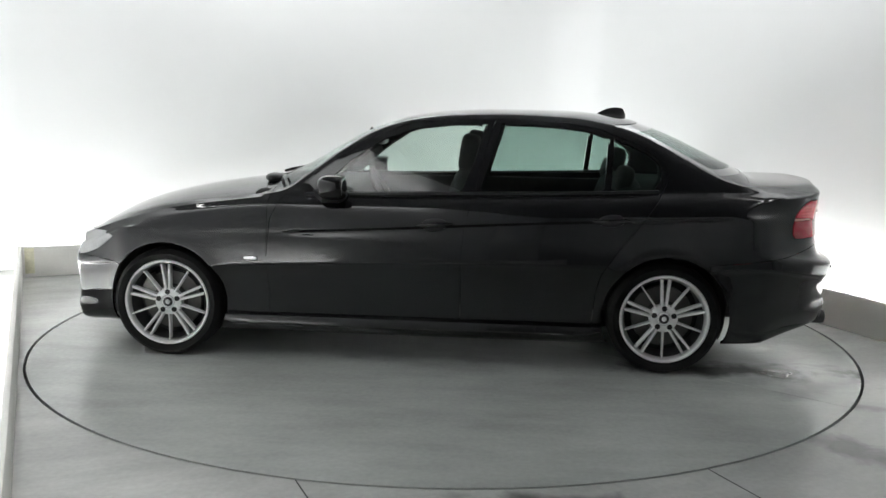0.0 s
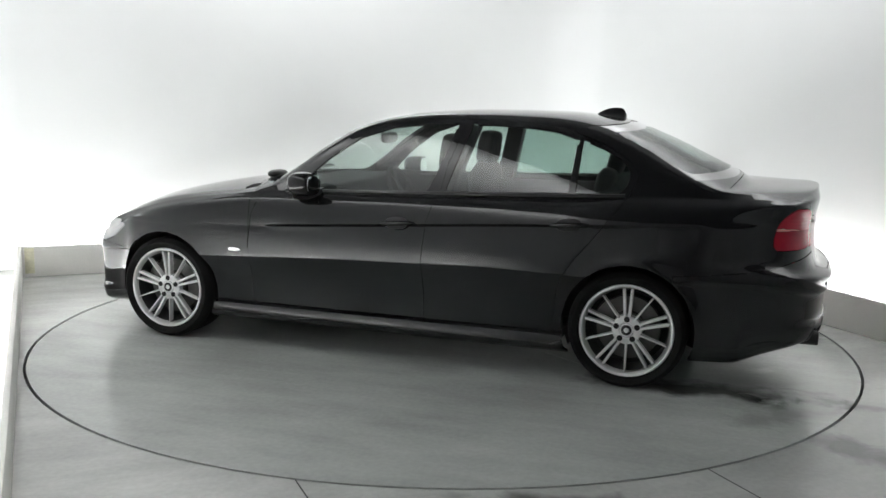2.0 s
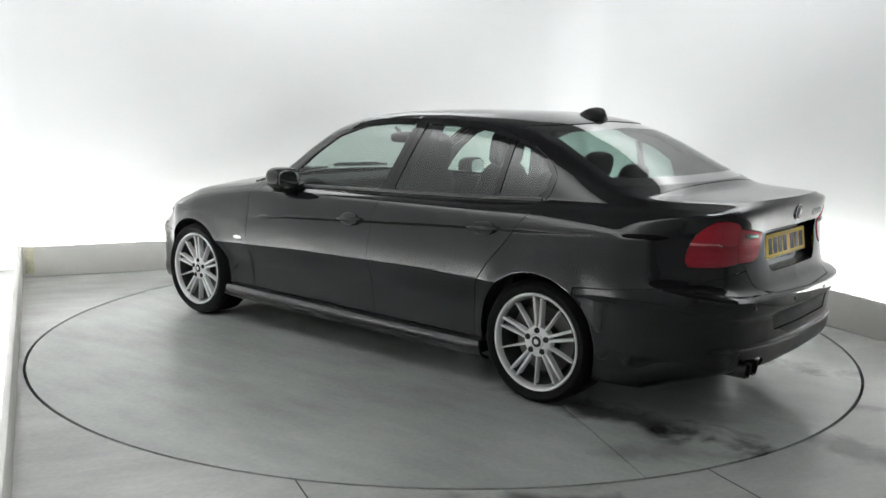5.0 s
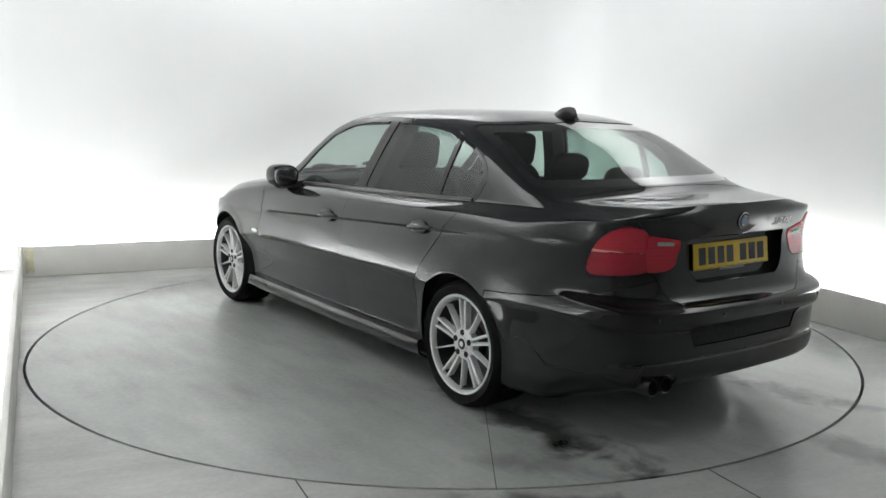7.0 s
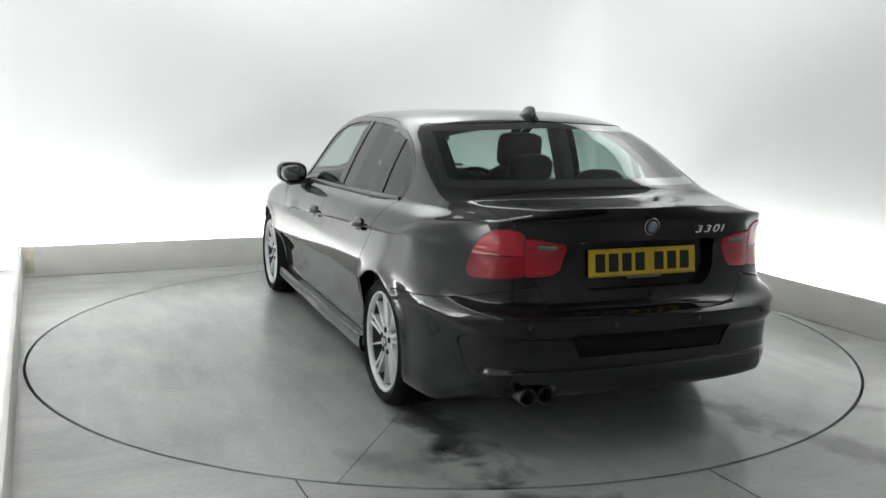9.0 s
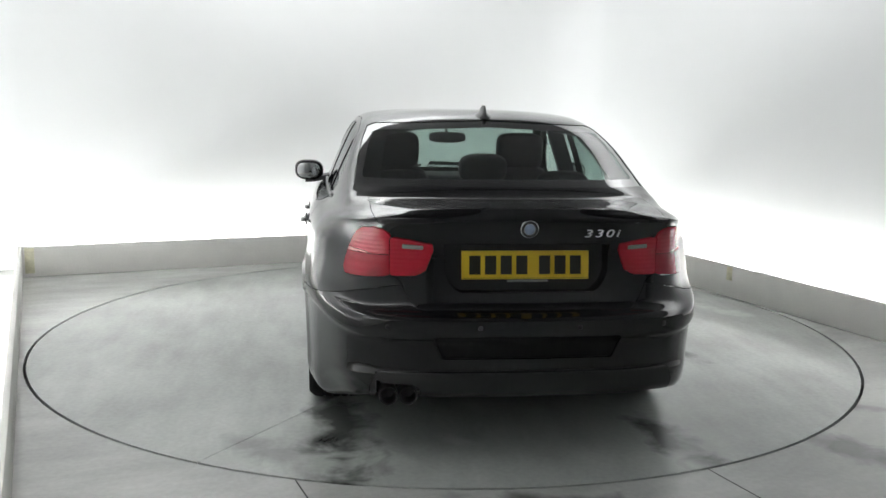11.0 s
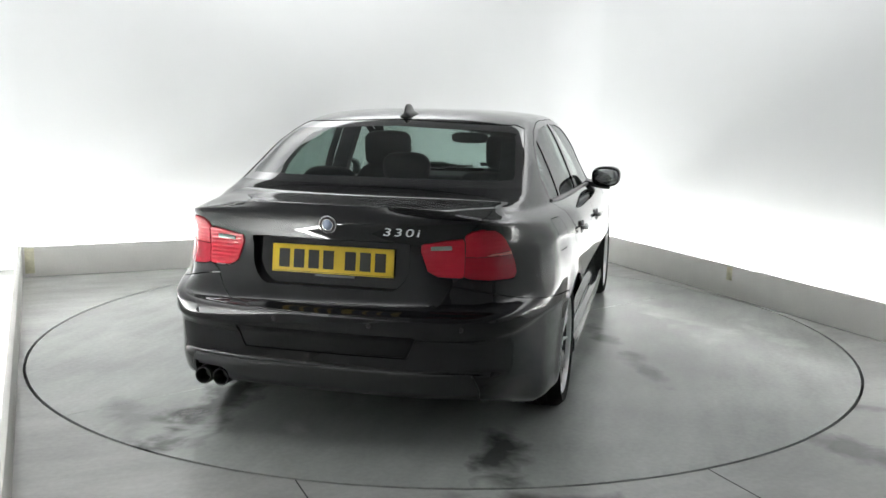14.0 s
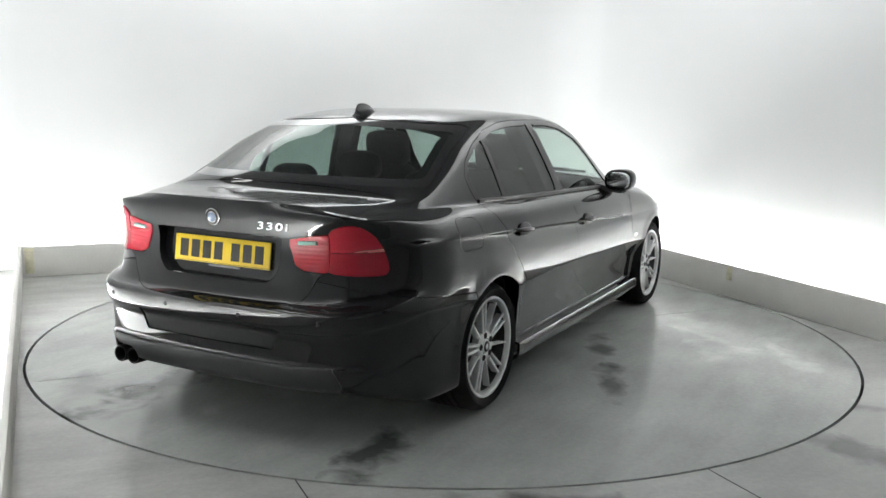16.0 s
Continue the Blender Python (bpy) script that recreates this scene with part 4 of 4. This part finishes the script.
    for x in np.linspace(-1.24, 0.16, 18):
        w, top = float(RAIL_Y(x)) - 0.03, float(MID_Z(x)) - 0.038
        edge = min(float(RAIL_Z(x)) - 0.022, top)
        rows.append([(float(x), float(y), top + (edge - top) * abs(y / w) ** 2.6) for y in np.linspace(-w, w, 15)])
    grid_faces(bm, rows)
    ADD("headliner", bm, M_SEAT)
    # steering wheel on the far side, mirror, inner pillars
    bm = bmesh.new()
    rows = []
    for k in range(40):
        a = 2 * math.pi * k / 40
        rows.append([((0.185 + 0.015 * math.cos(b)) * math.cos(a), (0.185 + 0.015 * math.cos(b)) * math.sin(a), 0.015 * math.sin(b)) for b in (2 * math.pi * q / 10 for q in range(10))])
    rows.append(rows[0])
    grid_faces(bm, rows, True)
    bmesh.ops.remove_doubles(bm, verts=bm.verts, dist=1e-5)
    box(-0.18, 0.18, -0.03, 0.03, -0.012, 0.004, bm=bm)
    ADD("steering_wheel", bm, M_SEAT, m=pose(0.32, -0.38, 0.83, 0, -62, 0))
    ADD("inside_mirror", blob(0, 0, 0, 0.022, 0.125, 0.036, 3.2), M_TRIM, m=pose(0.28, -0.01, 1.215, 0, 6, 0))
    ADD("inside_mirror_stalk", rod((0.29, -0.01, 1.22), (0.36, -0.01, 1.275), 0.012), M_TRIM)


interior()


# ---- fittings of the body ----
def fittings():
    for s in (1, -1):
        # wing mirror: rounded shell, flat glass facing back, short foot
        bm = blob(0.42, s * 0.905, 0.982, 0.088, 0.095, 0.068, 2.7, 32, 20)
        for v in bm.verts:
            v.co.x = max(v.co.x, 0.365)
            v.co.z += 0.03 * (v.co.y * s - 0.905)
        m = ADD("wing_mirror", crease(bm, 50), M_PAINT, "black door mirror housing")
        bm = blob(0.366, s * 0.908, 0.983, 0.006, 0.076, 0.052, 2.9, 28, 12)
        part("mirror_glass", bm, M_MIRROR, m, "mirror glass")
        bm = bmesh.new()
        rows = []
        for y, a, b, c, d in ((0.775, 0.36, 0.56, 0.925, 0.955), (0.82, 0.37, 0.53, 0.915, 0.945), (0.87, 0.375, 0.50, 0.905, 0.93), (0.93, 0.385, 0.48, 0.900, 0.925)):
            rows.append([(a, s * y, c), (b, s * y, c), (b, s * y, d), (a, s * y, d)])
        grid_faces(bm, rows, True)
        bmesh.ops.recalc_face_normals(bm, faces=bm.faces)
        part("mirror_foot", crease(bm), M_TRIM, m)
        # door handles with their dark bowls
        for x, y, z, tilt in ((-0.13, 0.895, 0.797, 4), (-1.075, 0.898, 0.842, 4)):
            cup = ADD("handle_bowl", blob(0, 0, 0, 0.068, 0.007, 0.034, 2.2), M_TRIM, m=pose(x + 0.005, s * y, z - 0.004, 0, tilt, 0))
            grip = blob(0, 0, 0, 0.105, 0.013, 0.0135, 2.4, 28, 14)
            for v in grip.verts:
                v.co.y += s * (0.020 - 1.6 * v.co.x ** 2)
            part("door_handle", grip, M_PAINT, cup, "black door handle")
        # side repeater in the wing
        ADD("side_repeater", blob(0.888, s * 0.886, 0.578, 0.042, 0.007, 0.013, 2.6), M_CHROME, "bright side repeater")
        # black trim along the window sill
        bm = bmesh.new()
        rows = []
        for x in np.linspace(0.60, -1.33, 40):
            y, z = float(BELT_Y(x)), float(BELT_Z(x)) + 0.006
            rows.append([(x, s * (y + 0.004), z - 0.006), (x, s * (y + 0.005), z + 0.008), (x, s * (y - 0.008), z + 0.012), (x, s * (y - 0.012), z - 0.004)])
        grid_faces(bm, rows, True)
        bmesh.ops.recalc_face_normals(bm, faces=bm.faces)
        ADD("window_trim", crease(bm), M_TRIM)
        # reversing lamp bar in the inner light
        ADD("reversing_lamp", box(-0.006, 0.006, -0.042, 0.042, -0.008, 0.008, 0.003), M_LENS, "pale reversing lamp strip", m=pose(tail_at(s * 0.46, 0.878) - 0.005, s * 0.46, 0.878, s * 3, -8, -s * 9))
    # wipers resting at the foot of the windscreen
    for a, b in (((0.900, 0.10, 0.985), (0.755, 0.66, 0.975)), ((0.905, -0.50, 0.985), (0.895, 0.04, 1.000))):
        bm = rod(a, b, 0.009, 8)
        w = ADD("wiper", bm, M_TRIM, "black wiper arm")
        up = Vector((-0.03, 0, 0.012))
        part("wiper_blade", rod(Vector(a) * 0.8 + Vector(b) * 0.2 + up, Vector(b) + up, 0.006, 6), M_RUBBER, w)
    ADD("wiper_cowl", blob(0.885, 0.36, 0.985, 0.045, 0.09, 0.026, 2.4), M_TRIM)
    # roof aerial fin
    bm = bmesh.new()
    rows = []
    for k in range(15):
        t = k / 14
        x = -1.055 - 0.175 * t
        h = 0.062 * math.sin(min(t * 1.25, 1.0) * math.pi / 2) ** 0.8 if t < 0.86 else 0.062 - 0.03 * ((t - 0.86) / 0.14) ** 2
        w = 0.012 + 0.024 * math.sin(math.pi * min(t + 0.15, 1) * 0.8)
        base = float(MID_Z(x)) - 0.004
        rows.append([(x + 0.01, sy * w * a, base + h * b) for sy, a, b in ((-1, 1.5, 0), (-1, 1.05, 0.16), (-1, 0.42, 0.45), (-1, 0.14, 1), (1, 0.14, 1), (1, 0.42, 0.45), (1, 1.05, 0.16), (1, 1.5, 0))])
    vs = grid_faces(bm, rows)
    bm.faces.new(vs[-1])
    bmesh.ops.recalc_face_normals(bm, faces=bm.faces)
    ADD("roof_aerial", crease(bm, 60), M_TRIM, "black shark-fin roof aerial")
    # number plate with its lettering as bars
    tilt = pose(-2.243, 0, 0.802, 0, 7, 0)
    plate = ADD("number_plate", box(-0.004, 0.004, -0.262, 0.262, -0.0575, 0.0575, 0.002), M_YELLOW, "yellow rear number plate", m=tilt)
    for k, y in enumerate((0.208, 0.144, 0.080, 0.016, -0.078, -0.142, -0.206)):
        part("character_bar", box(-0.0052, -0.0035, y - 0.023, y + 0.023, -0.038, 0.038), M_INK, plate, smooth=False)
    part("plate_border", box(-0.0048, -0.0035, -0.256, 0.256, -0.0535, -0.0520), M_INK, plate, smooth=False)
    ADD("dealer_strip", box(-0.003, 0.003, -0.095, 0.075, -0.005, 0.005, 0.001), M_LENS, "pale lettering strip under the plate", m=pose(-2.243, 0, 0.7365, 0, 7, 0))
    # roundel
    r = ADD("boot_badge", crease(lathe([(0.0005, 0.008), (0.024, 0.0075), (0.034, 0.006), (0.037, 0.004), (0.037, -0.006)], 40)), M_CHROME, "round chrome boot badge", m=pose(tail_at(0, 0.955), 0, 0.955, 0, -6, 0) @ Matrix.Rotation(radians(90), 4, "Z"))
    part("badge_face", lathe([(0.0005, 0.0093), (0.021, 0.0088), (0.0215, 0.006)], 32), M_BLUE, r, "blue-grey badge centre")
    part("badge_ring", crease(lathe([(0.0232, 0.006), (0.0234, 0.0086), (0.0335, 0.0074), (0.0335, 0.005)], 32)), M_TRIM, r)
    # model lettering
    cu = bpy.data.curves.new("lettering", "FONT")
    cu.body, cu.size, cu.extrude, cu.shear, cu.space_character = "330i", 0.058, 0.0016, 0.18, 1.25
    cu.align_x, cu.align_y = "CENTER", "CENTER"
    tmp = new("lettering", cu)
    me = bpy.data.meshes.new_from_object(tmp.evaluated_get(bpy.context.evaluated_depsgraph_get()))
    bpy.data.objects.remove(tmp)
    bm = bmesh.new()
    bm.from_mesh(me)
    for v in bm.verts:      # the letters follow the curve of the lid
        y, z = -0.30 - v.co.x * 1.25, 0.934 + v.co.y * 0.78
        v.co = Vector((tail_at(y, z) - 0.001 - v.co.z - 0.0016, y, z))
    bmesh.ops.recalc_face_normals(bm, faces=bm.faces)
    ADD("model_lettering", bm, M_SILVER, "chrome model lettering", smooth=False)
    # parking sensors let into the bumper
    for y in (0.56, 0.20, -0.20, -0.56):
        ADD("parking_sensor", lathe([(0.0005, 0.004), (0.009, 0.004), (0.011, 0.001), (0.011, -0.01)], 20), M_TRIM, "small round parking sensor", m=pose(tail_at(y, 0.575) + 0.002, y, 0.575, 0, 0, 90 + 45 * y * abs(y)))
    # dark block added behind the bumper notch; its colour stands in for shade
    ADD("exhaust_recess", box(-2.20, -2.05, 0.41, 0.62, 0.27, 0.40), M_GAP)
    # twin exhaust
    for y in (0.555, 0.475):
        bm = lathe([(0.030, -0.10), (0.037, -0.10), (0.038, 0.075), (0.036, 0.08), (0.032, 0.078), (0.030, 0.0), (0.0005, -0.01)], 32)
        ADD("exhaust_pipe", crease(bm), M_EXH, "dark twin exhaust tailpipe", m=pose(-2.235, y, 0.286, 0, 0, 90))


fittings()

ROWS = [(0.5 * k, 176.03 - 7.1251 * 0.5 * k) for k in range(33)]


def motions():
    for thing in (CAR, TABLE):
        walk(thing, [(t, pose(0, 0, 0, 0, 0, a)) for t, a in ROWS])


motions()
